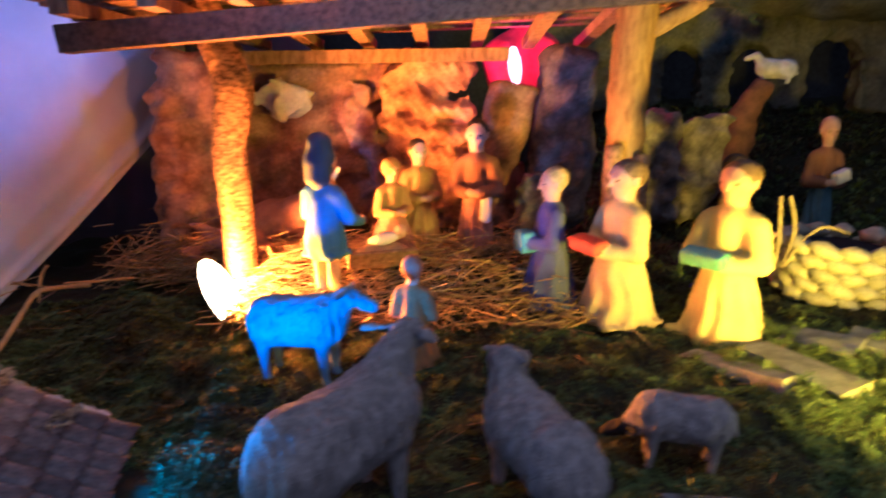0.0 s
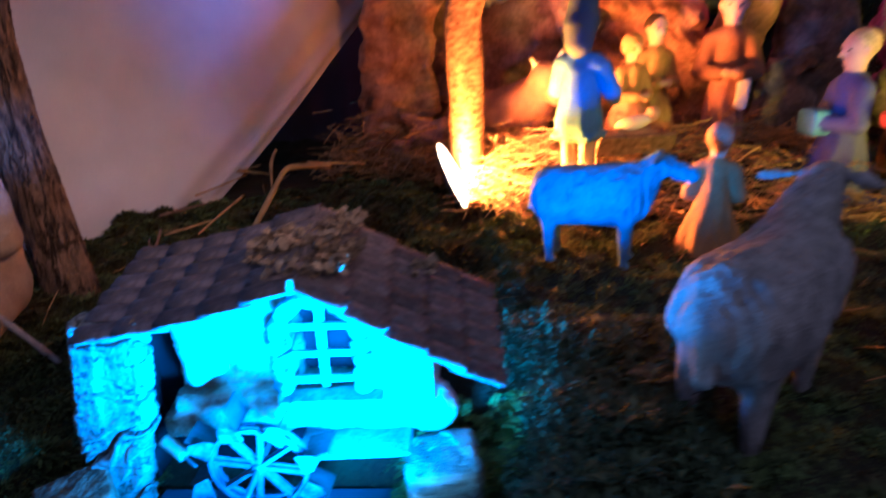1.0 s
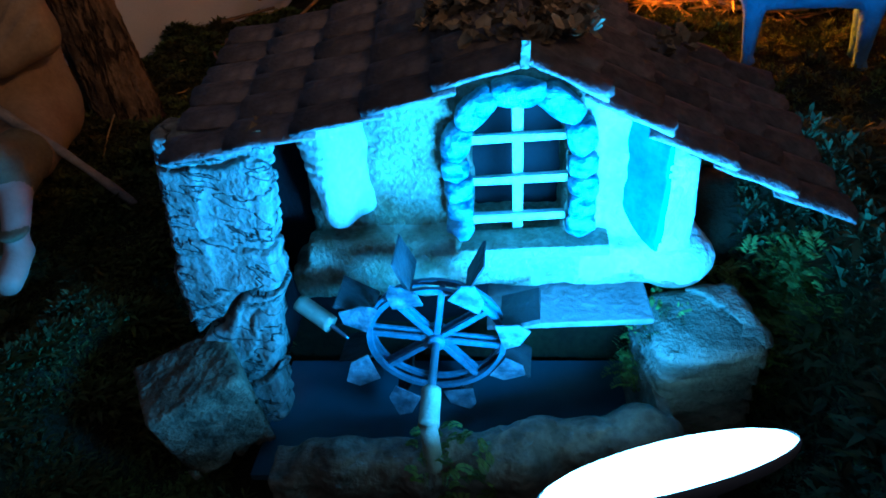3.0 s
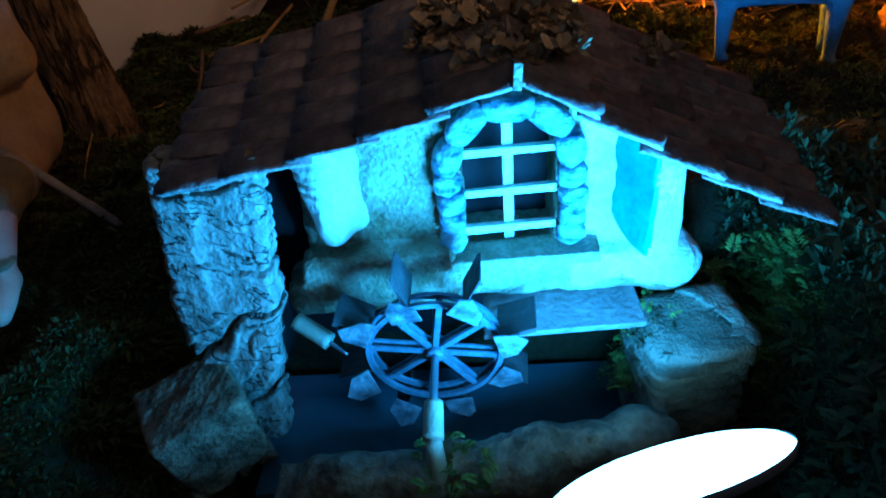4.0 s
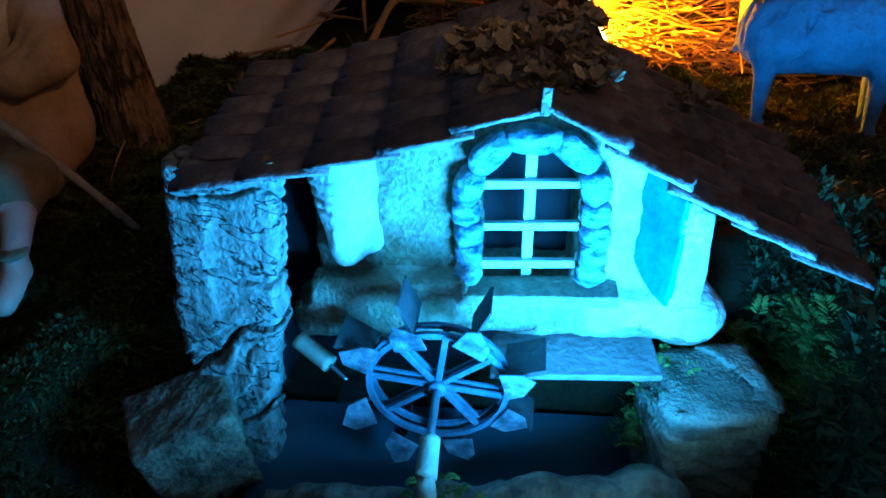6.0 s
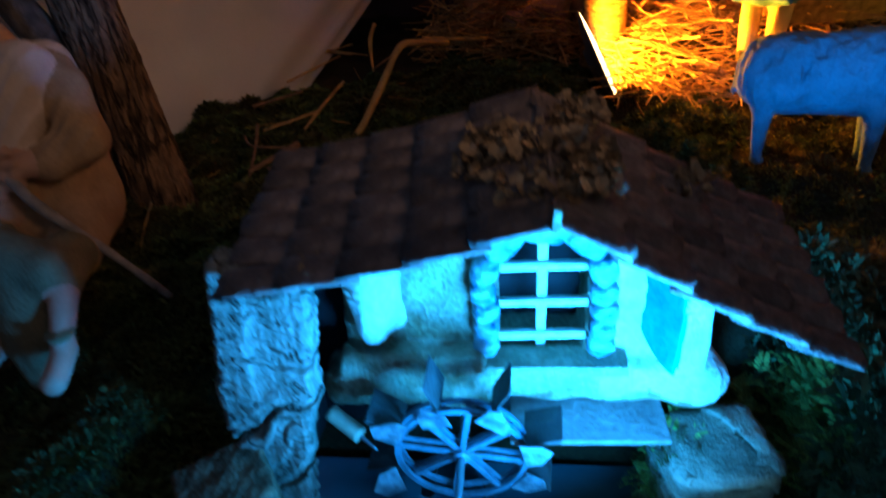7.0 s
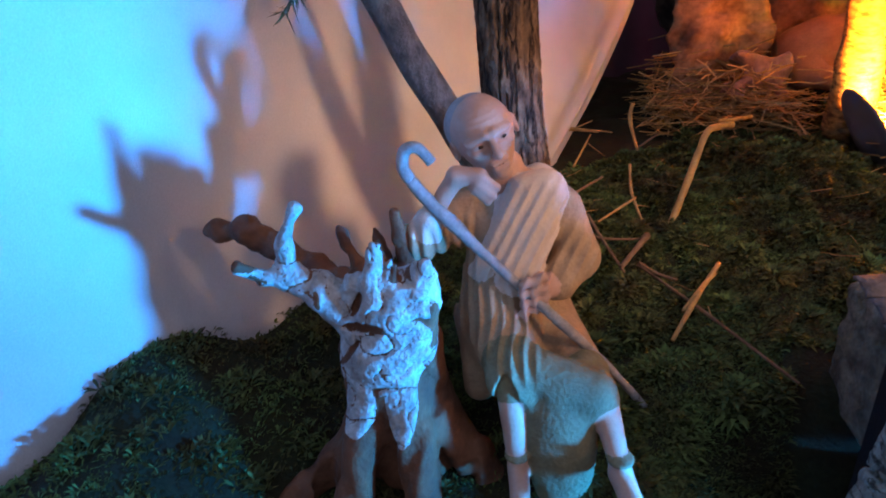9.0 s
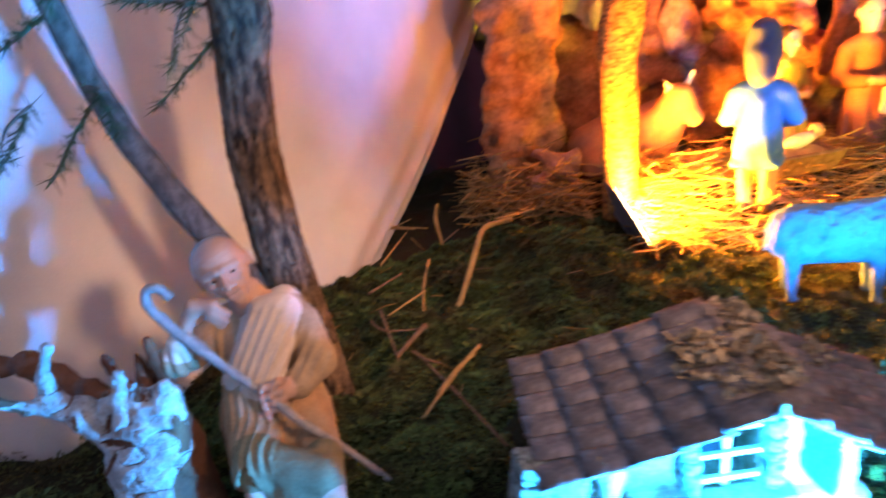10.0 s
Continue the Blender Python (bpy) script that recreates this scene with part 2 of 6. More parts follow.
M = dict(
    soil=material("moss_bed", (0.022, 0.028, 0.010), 0.95, 0.5, 30, 0.8, 300, (0.020, 0.016, 0.007)),
    moss=material("moss", (0.094, 0.148, 0.040), 0.85, 0.35, 16, 0.0, 200, (0.066, 0.054, 0.020), island=0.5),
    bright_moss=material("fern_moss", (0.13, 0.19, 0.04), 0.7, 0.3, 40, 0.0, 200, island=0.4),
    straw=material("straw", (0.42, 0.26, 0.09), 0.6, 0.35, 60, 0.0, 500, island=0.45),
    cloth=wrinkled(material("painted_cloth", (0.66, 0.66, 0.70), 0.9, 0.18, 6, 0.25, 900, spec=0.1), 7, 0.35),
    # darker copy of the backdrop cloth, for the part turned away in shade
    navy_cloth=material("cloth_in_shade", (0.085, 0.085, 0.105), 0.9, 0.25, 6, 0.3, 900, spec=0.1),
    plaster=material("house_plaster", (0.34, 0.35, 0.26), 0.85, 0.5, 26, 1.2, 420, (0.13, 0.115, 0.06)),
    lit_whitewash=material("lit_whitewash", (0.62, 0.62, 0.56), 0.85, 0.35, 40, 0.8, 300, (0.36, 0.36, 0.30)),
    rough_stone=material("sill_stone", (0.33, 0.34, 0.25), 0.9, 0.4, 60, 1.0, 420, (0.14, 0.14, 0.08)),
    # blue paint with pale streaks; the streaks are gloss highlights put into the colour
    arch_stone=streaked("arch_stone", (0.26, 0.33, 0.36), (0.030, 0.065, 0.11), 0.42, (50, 50, 130), 0.7),
    inner_blue=material("inner_blue", (0.055, 0.145, 0.22), 0.5, 0.3, 30, 0.4, 300),
    bar_wood=material("window_bar", (0.62, 0.68, 0.60), 0.6, 0.2, 90, 0.3, 500),
    tile=material("roof_tile", (0.235, 0.190, 0.175), 0.8, 0.45, 50, 0.9, 300, (0.105, 0.088, 0.085), pieces=0.3),
    tile_under=material("roof_board", (0.045, 0.034, 0.028), 0.8, 0.3, 40, 0.4, 300),
    lichen=material("lichen", (0.40, 0.30, 0.18), 0.9, 0.4, 70, 0.3, 400, island=0.4),
    bark_grey=cracked(streaked("pale_bark", (0.29, 0.31, 0.27), (0.14, 0.145, 0.12), 0.85, (110, 110, 30), 0.7), 100, 0.020, 0.8, (16, 16, 44), -24),
    bark_dark=streaked("layered_bark", (0.21, 0.22, 0.17), (0.07, 0.075, 0.055), 0.9, (20, 20, 90), 0.9),
    cork=material("cork", (0.23, 0.185, 0.12), 0.95, 0.5, 90, 1.0, 420, (0.07, 0.052, 0.032), spec=0.1),
    block_stone=material("pond_stone", (0.22, 0.20, 0.15), 0.9, 0.5, 70, 1.0, 260, (0.08, 0.073, 0.055)),
    slate_dark=material("dark_blade", (0.035, 0.038, 0.04), 0.6, 0.4, 80, 0.5, 300),
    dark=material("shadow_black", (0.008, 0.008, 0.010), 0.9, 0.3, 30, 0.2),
    wheel=material("wheel_wood", (0.085, 0.125, 0.17), 0.55, 0.35, 80, 0.4, 500),
    paddle=material("paddle_metal", (0.42, 0.50, 0.56), 0.35, 0.5, 120, 0.6, 300, (0.12, 0.15, 0.18), metal=0.6),
    dowel=material("dowel", (0.26, 0.27, 0.20), 0.6, 0.2, 60, 0.3),
    steel=material("rod_steel", (0.20, 0.23, 0.26), 0.35, 0.2, 60, 0.2, metal=0.8),
    water=material("pond_water", (0.040, 0.095, 0.125), 0.22, 0.2, 20, 0.15, 60, spec=0.5),
    stone_grey=material("grey_rock", (0.27, 0.23, 0.18), 0.9, 0.45, 25, 1.0, 150, (0.08, 0.07, 0.06)),
    stone_brown=material("brown_rock", (0.44, 0.25, 0.14), 0.9, 0.45, 22, 1.0, 150, (0.17, 0.085, 0.045)),
    stone_pink=material("pinkish_rock", (0.48, 0.30, 0.25), 0.9, 0.4, 30, 0.8, 150, (0.26, 0.14, 0.11)),
    stone_orange=material("orange_rock", (0.56, 0.31, 0.16), 0.9, 0.45, 26, 0.9, 150, (0.22, 0.10, 0.05)),
    stone_pale=material("pale_rock", (0.62, 0.55, 0.50), 0.9, 0.3, 25, 0.7, 150),
    slab=material("slate_slab", (0.20, 0.20, 0.20), 0.85, 0.4, 40, 0.6, 250),
    fleece=streaked("fleece", (0.34, 0.31, 0.28), (0.20, 0.18, 0.165), 0.95, (70, 70, 26), 1.0),
    blue_fleece=material("blue_grey_fleece", (0.13, 0.28, 0.42), 0.9, 0.25, 60, 0.7, 350),
    pale_fleece=material("pale_fleece", (0.55, 0.55, 0.55), 0.9, 0.25, 60, 0.7, 350),
    black_face=material("black_face", (0.012, 0.010, 0.010), 0.7, 0.3, 60, 0.2),
    pink_ear=material("pink_ear", (0.55, 0.28, 0.20), 0.7, 0.2, 60, 0.2),
    skin=material("painted_skin", (0.50, 0.32, 0.24), 0.55, 0.12, 50, 0.15, 500, (0.42, 0.25, 0.18)),
    eye_white=material("eye_white", (0.44, 0.34, 0.28), 0.4, 0.05, 60, 0.0),
    hair_blond=material("blond_hair", (0.50, 0.36, 0.17), 0.6, 0.35, 150, 0.6, 400),
    hair_brown=material("brown_hair", (0.16, 0.10, 0.05), 0.6, 0.35, 150, 0.6, 400),
    hair_dark=material("dark_hair", (0.035, 0.022, 0.016), 0.6, 0.3, 150, 0.5),
    hair_grey=material("cropped_hair", (0.30, 0.27, 0.26), 0.7, 0.2, 150, 0.3),
    tunic=material("tan_tunic", (0.40, 0.28, 0.17), 0.8, 0.25, 40, 0.4, 400, (0.27, 0.18, 0.105)),
    shawl=material("cream_shawl", (0.62, 0.52, 0.44), 0.8, 0.15, 40, 0.4, 400),
    skirt=material("olive_skirt", (0.20, 0.175, 0.10), 0.8, 0.3, 40, 0.4, 400),
    robe_cream=material("cream_robe", (0.52, 0.40, 0.18), 0.75, 0.15, 30, 0.3, 400),
    robe_yellow=material("pale_robe", (0.50, 0.42, 0.12), 0.75, 0.15, 30, 0.3, 400),
    robe_navy=material("navy_robe", (0.07, 0.08, 0.22), 0.75, 0.25, 30, 0.3, 400),
    robe_blue=material("blue_coat", (0.05, 0.19, 0.50), 0.7, 0.2, 30, 0.3, 400),
    navy_hat=material("navy_hood", (0.03, 0.06, 0.16), 0.7, 0.2, 30, 0.3, 400),
    robe_brown=material("brown_robe", (0.22, 0.10, 0.05), 0.8, 0.25, 30, 0.3, 400),
    robe_mustard=material("mustard_robe", (0.36, 0.22, 0.05), 0.8, 0.25, 30, 0.3, 400),
    robe_rose=material("rose_robe", (0.42, 0.20, 0.13), 0.8, 0.25, 30, 0.3, 400),
    robe_tan=material("dull_tan_robe", (0.28, 0.15, 0.06), 0.8, 0.25, 30, 0.3, 400),
    robe_teal=material("teal_skirt", (0.12, 0.24, 0.24), 0.8, 0.25, 30, 0.3, 400),
    white_cloth=material("white_apron", (0.75, 0.72, 0.66), 0.8, 0.1, 30, 0.2, 400),
    gift_red=material("red_gift", (0.55, 0.08, 0.03), 0.6, 0.2, 60, 0.2),
    gift_blue=material("teal_gift", (0.10, 0.32, 0.40), 0.6, 0.3, 60, 0.2),
    ox=material("ox_hide", (0.34, 0.17, 0.09), 0.8, 0.25, 40, 0.4, 400),
    crook=material("crook_wood", (0.30, 0.28, 0.27), 0.6, 0.3, 120, 0.4, 500),
    stump_in=material("stump_wood", (0.18, 0.078, 0.038), 0.8, 0.3, 40, 0.6, 300, (0.095, 0.042, 0.024)),
    stump_out=material("stump_paint", (0.50, 0.49, 0.47), 0.9, 0.4, 90, 1.0, 320, (0.30, 0.27, 0.25)),
    bark=cracked(streaked("trunk_bark", (0.27, 0.17, 0.10), (0.07, 0.045, 0.03), 0.9, (70, 70, 30), 1.0), 60, 0.05, 0.9, (70, 70, 11)),
    limb=streaked("limb_bark", (0.17, 0.14, 0.115), (0.06, 0.05, 0.042), 0.9, (70, 70, 40), 0.9),
    birch=streaked("post_bark", (0.36, 0.21, 0.06), (0.07, 0.035, 0.01), 0.85, (40, 40, 110), 0.7),
    post_yellow=streaked("peeled_post", (0.38, 0.23, 0.045), (0.22, 0.12, 0.022), 0.8, (60, 60, 16), 0.7),
    beam=streaked("beam_wood", (0.16, 0.10, 0.06), (0.07, 0.042, 0.025), 0.8, (60, 60, 60), 0.5),
    plank=streaked("plank_wood", (0.30, 0.18, 0.09), (0.15, 0.085, 0.04), 0.8, (60, 20, 60), 0.5),
    needle=material("needles", (0.05, 0.075, 0.03), 0.7, 0.3, 60, 0.0, island=0.4),
    twig=material("dry_twig", (0.20, 0.12, 0.07), 0.8, 0.3, 90, 0.4, 500),
    lamp_body=material("lamp_casing", (0.10, 0.10, 0.11), 0.5, 0.08, 30, 0.1),
    wall_dark=material("niche_wall", (0.06, 0.062, 0.055), 0.95, 0.45, 5, 0.6, 60),
    wall_green=material("olive_wall", (0.21, 0.21, 0.12), 0.95, 0.45, 9, 0.8, 90, (0.09, 0.09, 0.06)),
    red_paper=material("red_paper", (0.55, 0.05, 0.09), 0.6, 0.3, 20, 0.5, 120),
    rope=material("rope", (0.42, 0.34, 0.16), 0.85, 0.3, 120, 0.4),
    well_stone=material("well_stone", (0.50, 0.46, 0.30), 0.85, 0.3, 50, 0.6, 300, pieces=0.25),
    blue_glow=glow("blue_lens", (0.20, 0.62, 1.0), 42.0),
    amber_glow=glow("amber_lens", (1.0, 0.78, 0.35), 14.0),
    yellow_glow=glow("yellow_lens", (1.0, 0.9, 0.4), 9.0),
    pink_glow=glow("pink_lens", (1.0, 0.45, 0.45), 4.0),
)


# ---- mesh helpers ----
def finish(name, me, mats, parent=None, label="", smooth=True):
    for m in (mats if isinstance(mats, (list, tuple)) else [mats]):
        me.materials.append(M[m])
    if smooth:
        me.polygons.foreach_set("use_smooth", [True] * len(me.polygons))
    ob = new(name, me)
    if parent:
        ob.parent = parent
    if label:
        ob["label"] = label
    return ob


def part(name, bm, mat, parent=None, label="", smooth=False):
    me = bpy.data.meshes.new(name)
    bm.normal_update()
    bm.to_mesh(me)
    bm.free()
    return finish(name, me, mat, parent, label, smooth)


def raw(name, verts, faces, mats, parent=None, label="", smooth=False, slots=None):
    me = bpy.data.meshes.new(name)
    if isinstance(faces, np.ndarray):
        k = faces.shape[1]
        me.vertices.add(len(verts))
        me.vertices.foreach_set("co", np.asarray(verts, dtype=np.float32).ravel())
        me.loops.add(faces.size)
        me.loops.foreach_set("vertex_index", faces.astype(np.int32).ravel())
        me.polygons.add(len(faces))
        me.polygons.foreach_set("loop_start", np.arange(0, faces.size, k, dtype=np.int32))
        me.update(calc_edges=True)
    else:
        me.from_pydata([tuple(map(float, v)) for v in verts], [], [tuple(map(int, f)) for f in faces])
    if slots is not None:
        me.polygons.foreach_set("material_index", np.asarray(slots, dtype=np.int32))
    return finish(name, me, mats, parent, label, smooth)


def thing(name, at, label, category, group=""):
    e = new(name)
    e.empty_display_size = 0.02
    e.location = at
    return tagged(e, label, category, group)


def box(size, bevel=0.0, jitter=0.0, rng=None):
    bm = bmesh.new()
    bmesh.ops.create_cube(bm, size=1)
    bmesh.ops.scale(bm, vec=size, verts=bm.verts)
    if jitter:
        for v in bm.verts:
            v.co += Vector([rng.uniform(-jitter, jitter) for _ in range(3)])
    if bevel:
        bmesh.ops.bevel(bm, geom=bm.edges[:], offset=bevel, segments=2, affect="EDGES", profile=0.6)
    return bm


def moved(bm, m):
    bmesh.ops.transform(bm, matrix=m, verts=bm.verts)
    return bm


def sines(seed, scale, count=9):
    r = np.random.RandomState(seed)
    k = r.normal(size=(count, 3)) * scale
    ph = r.uniform(0, 6.28, count)

    def f(p):
        return sum(np.sin(p @ k[i] + ph[i]) for i in range(count)) / count ** 0.5
    return f


def tube(name, pts, radii, mat, parent=None, label="", sides=10, rough=0.0, seed=0, flute=0.0):
    """A tapered limb through the points, with a closed end on each side."""
    pts = [Vector(p) for p in pts]
    fine, rad = [], []
    n = len(pts)
    for i in range(n - 1):
        p0, p1, p2, p3 = pts[max(i - 1, 0)], pts[i], pts[i + 1], pts[min(i + 2, n - 1)]
        for s in range(6):
            u = s / 6
            fine.append(0.5 * ((2 * p1) + (p2 - p0) * u + (2 * p0 - 5 * p1 + 4 * p2 - p3) * u * u + (3 * p1 - p0 - 3 * p2 + p3) * u ** 3))
            rad.append(radii[i] + (radii[i + 1] - radii[i]) * u)
    fine.append(pts[-1])
    rad.append(radii[-1])
    wob = sines(seed, 90)
    verts, faces = [], []
    side = (fine[1] - fine[0]).orthogonal().normalized()
    for i, p in enumerate(fine):
        d = (fine[min(i + 1, len(fine) - 1)] - fine[max(i - 1, 0)]).normalized()
        side = (side - d * side.dot(d)).normalized()
        up = d.cross(side)
        for k in range(sides):
            a = 2 * math.pi * k / sides
            w = side * math.cos(a) + up * math.sin(a)
            q = p + w * rad[i]
            verts.append(q + w * rad[i] * (rough * float(wob(np.array(q))) + flute * (1 if k % 2 else -1)))
    for i in range(len(fine) - 1):
        for k in range(sides):
            a, b = i * sides + k, i * sides + (k + 1) % sides
            faces.append((a, b, b + sides, a + sides))
    faces.append(tuple(range(sides - 1, -1, -1)))
    faces.append(tuple(range((len(fine) - 1) * sides, len(fine) * sides)))
    return raw(name, verts, faces, mat, parent, label, True)


# ---- soft solids: blended round shapes turned into one skin ----
def ell(c, r, turn=(0, 0, 0)):
    c, r = np.array(c, float), np.array(r, float)
    R = np.array(Euler([radians(a) for a in turn]).to_matrix())

    def f(p):
        q = (p - c) @ R
        k0 = np.sqrt(((q / r) ** 2).sum(-1)) + 1e-9
        k1 = np.sqrt(((q / (r * r)) ** 2).sum(-1)) + 1e-9
        return k0 * (k0 - 1) / k1
    return f


def cap(a, b, ra, rb):
    a, b = np.array(a, float), np.array(b, float)

    def f(p):
        ba = b - a
        h = np.clip(((p - a) @ ba) / (ba @ ba), 0, 1)
        return np.sqrt(((p - a - h[..., None] * ba) ** 2).sum(-1)) - (ra + (rb - ra) * h)
    return f


def brick_shape(c, half, turn=(0, 0, 0), rnd=0.002):
    c, half = np.array(c, float), np.array(half, float) - rnd
    R = np.array(Euler([radians(a) for a in turn]).to_matrix())

    def f(p):
        q = np.abs((p - c) @ R) - half
        return np.sqrt((np.maximum(q, 0) ** 2).sum(-1)) + np.minimum(q.max(-1), 0) - rnd
    return f


def soft_mesh(shapes, mats, lo, hi, h, relief=None, paint=None):
    """shapes: (solid, slot, blend), or (solid, slot, -blend) to cut away."""
    lo = np.array(lo, float)
    n = np.ceil((np.array(hi) - lo) / h).astype(int) + 1

    def field(p):
        best = np.full(p.shape[:-1], 1e3)
        for s, slot, k in shapes:
            d = s(p)
            if k < 0:
                d, k = -d, -k
                hh = np.clip(0.5 - 0.5 * (best - d) / k, 0, 1)
                best = best + (d - best) * hh + k * hh * (1 - hh)
            else:
                hh = np.clip(0.5 + 0.5 * (d - best) / k, 0, 1)
                best = d + (best - d) * hh - k * hh * (1 - hh)
        return best + relief(p) if relief else best

    ax = [lo[i] + h * np.arange(n[i]) for i in range(3)]
    d = np.empty(n)
    for i in range(0, n[0], 8):
        g = np.stack(np.meshgrid(ax[0][i:i + 8], ax[1], ax[2], indexing="ij"), -1)
        d[i:i + 8] = field(g)
    s = d < 0
    off = [(x, y, z) for x in (0, 1) for y in (0, 1) for z in (0, 1)]
    total = sum(s[x:n[0] - 1 + x, y:n[1] - 1 + y, z:n[2] - 1 + z].astype(np.int8) for x, y, z in off)
    cells = np.argwhere((total > 0) & (total < 8))
    val = {o: d[cells[:, 0] + o[0], cells[:, 1] + o[1], cells[:, 2] + o[2]] for o in off}
    acc, cnt = np.zeros((len(cells), 3)), np.zeros(len(cells))
    for a in off:
        for axis in range(3):
            if a[axis]:
                continue
            b = tuple(1 if i == axis else a[i] for i in range(3))
            cross = (val[a] < 0) != (val[b] < 0)
            t = np.where(cross, val[a] / np.where(cross, val[a] - val[b], 1), 0)
            p = np.tile(np.array(a, float), (len(cells), 1))
            p[:, axis] += t
            acc += p * cross[:, None]
            cnt += cross
    verts = lo + h * (cells + acc / cnt[:, None])
    index = np.full(n - 1, -1)
    index[tuple(cells.T)] = np.arange(len(cells))
    quads = []
    for axis in range(3):
        u, v = (axis + 1) % 3, (axis + 2) % 3
        sl = [slice(1, n[i] - 1) for i in range(3)]
        sl[axis] = slice(0, n[axis] - 1)
        s0 = s[tuple(sl)]
        sl2 = list(sl)
        sl2[axis] = slice(1, n[axis])
        s1 = s[tuple(sl2)]
        start = np.array([1, 1, 1])
        start[axis] = 0
        for flip, mask in ((False, s0 & ~s1), (True, ~s0 & s1)):
            e = np.argwhere(mask) + start
            if not len(e):
                continue
            du, dv = np.eye(3, dtype=int)[u], np.eye(3, dtype=int)[v]
            q = [index[tuple((e + o).T)] for o in (-du - dv, -dv, 0 * du, -du)]
            quads.append(np.stack(q[::-1] if flip else q, -1))
    quads = np.concatenate(quads)
    quads = quads[(quads >= 0).all(1)]
    slots = None
    if len(mats) > 1:
        mid = verts[quads].mean(1)
        ds = np.stack([sh(mid) if k > 0 else np.full(len(mid), 9.0) for sh, _, k in shapes])
        slots = np.array([slot for _, slot, _ in shapes])[ds.argmin(0)]
        if paint:
            slots = paint(mid, slots)
    return verts, quads, slots


def soft_solid(name, shapes, mats, lo, hi, h, parent=None, label="", relief=None, paint=None):
    verts, quads, slots = soft_mesh(shapes, mats, lo, hi, h, relief, paint)
    return raw(name, verts, quads, mats, parent, label, True, slots)


# ---- the ground ----
def ramp01(v, a, b):
    t = np.clip((v - a) / (b - a), 0, 1)
    return t * t * (3 - 2 * t)


lumps, dips = sines(3, 38), sines(4, 110)


def ground_z(x, y):
    x, y = np.asarray(x, float), np.asarray(y, float)
    p = np.stack([x, y, 0 * x], -1)
    z = 0.006 * lumps(p) + 0.003 * dips(p)
    z = z + 0.045 * ramp01(y, 0.80, 0.96) * ramp01(x, -0.34, -0.24) * ramp01(-x, -0.34, -0.16)
    z = z + 0.26 * ramp01(y, 1.25, 2.0) * ramp01(x, 0.30, 0.62)
    z = z + 0.010 * ramp01(y, 0.50, 0.72) * ramp01(-x, 0.32, 0.48) * ramp01(-y, -1.1, -0.85)
    z = z + 0.05 * ramp01(y, 0.55, 0.42) * ramp01(-x, 0.78, 0.90)
    z = z - 0.032 * ramp01(-y, -0.40, -0.28) * ramp01(-x, 0.52, 0.60)
    z = z + 0.034 * np.exp(-((x + 0.400) / 0.060) ** 2 - ((y - 0.800) / 0.070) ** 2)
    hole = ramp01(x, -0.60, -0.50) * ramp01(-x, 0.20, 0.235) * ramp01(-y, -0.47, -0.40)
    z = z * (1 - hole * 0.7) - 0.088 * hole
    z = z - 0.022 * ramp01(-y, -0.46, -0.38) * ramp01(-x, 0.56, 0.60) * ramp01(x, -0.86, -0.78)
    # added hump: shields the ground by the shepherd from the blue lamp
    z = z + 0.030 * np.exp(-((x + 0.575) / 0.035) ** 2 - ((y - 0.29) / 0.06) ** 2)
    return z


def sheet(name, xs, ys, zf, mat):
    X, Y = np.meshgrid(xs, ys, indexing="ij")
    Z = zf(X, Y)
    n, m = X.shape
    i = np.arange(n * m).reshape(n, m)
    q = np.stack([i[:-1, :-1], i[1:, :-1], i[1:, 1:], i[:-1, 1:]], -1).reshape(-1, 4)
    return raw(name, np.stack([X, Y, Z], -1).reshape(-1, 3), q, mat, smooth=True)


ground = sheet("ground", np.linspace(-1.5, 2.0, 300), np.linspace(-0.5, 2.5, 260), ground_z, "soil")
tagged(ground, "dark mossy ground of the nativity display", "ground", kind="structure")


# ---- backdrop cloth and niche ----
def drape(name, low, rise, mat, label, folds, n=170, m=44, top=0.85):
    """A cloth over a bent line on the ground; rise gives how a point at height z shifts, per place along the line."""
    pts = [np.array(p) for p in low]

    def along(u):
        f = u * (len(pts) - 1)
        i = min(int(f), len(pts) - 2)
        p = [pts[max(min(j, len(pts) - 1), 0)] for j in (i - 1, i, i + 1, i + 2)]
        t = f - i
        return 0.5 * (2 * p[1] + (p[2] - p[0]) * t + (2 * p[0] - 5 * p[1] + 4 * p[2] - p[3]) * t * t + (3 * p[1] - p[0] - 3 * p[2] + p[3]) * t ** 3)
    crease, small = sines(21, 7, 7), sines(22, 26, 7)
    verts, faces = [], []
    for i in range(n):
        u = i / (n - 1)
        a = along(u)
        d = along(min(u + 0.01, 1)) - along(max(u - 0.01, 0))
        nx, ny = d[1], -d[0]
        k = (nx * nx + ny * ny) ** 0.5 + 1e-9
        for j in range(m):
            z = -0.10 + (top + 0.10) * j / (m - 1)
            sx, sy = rise(u, max(z, 0))
            p = np.array([a[0] + sx, a[1] + sy, z])
            w = 0.007 * float(crease(p * 1.6)) + 0.0018 * float(small(p)) + folds(u, z)
            verts.append((p[0] + nx / k * w, p[1] + ny / k * w, z))
    for i in range(n - 1):
        for j in range(m - 1):
            a = i * m + j
            faces.append((a, a + m, a + m + 1, a + 1))
    ob = raw(name, verts, faces, mat, smooth=True)
    ob.modifiers.new("thickness", "SOLIDIFY").thickness = 0.0015
    return tagged(ob, label, "backdrop", kind="structure")


def bright_rise(u, z):
    k = float(ramp01(np.array(u), 0.2, 1.0))
    return k * (0.766 * z - 0.5 * z * z), (0.15 + 1.22 * k) * z


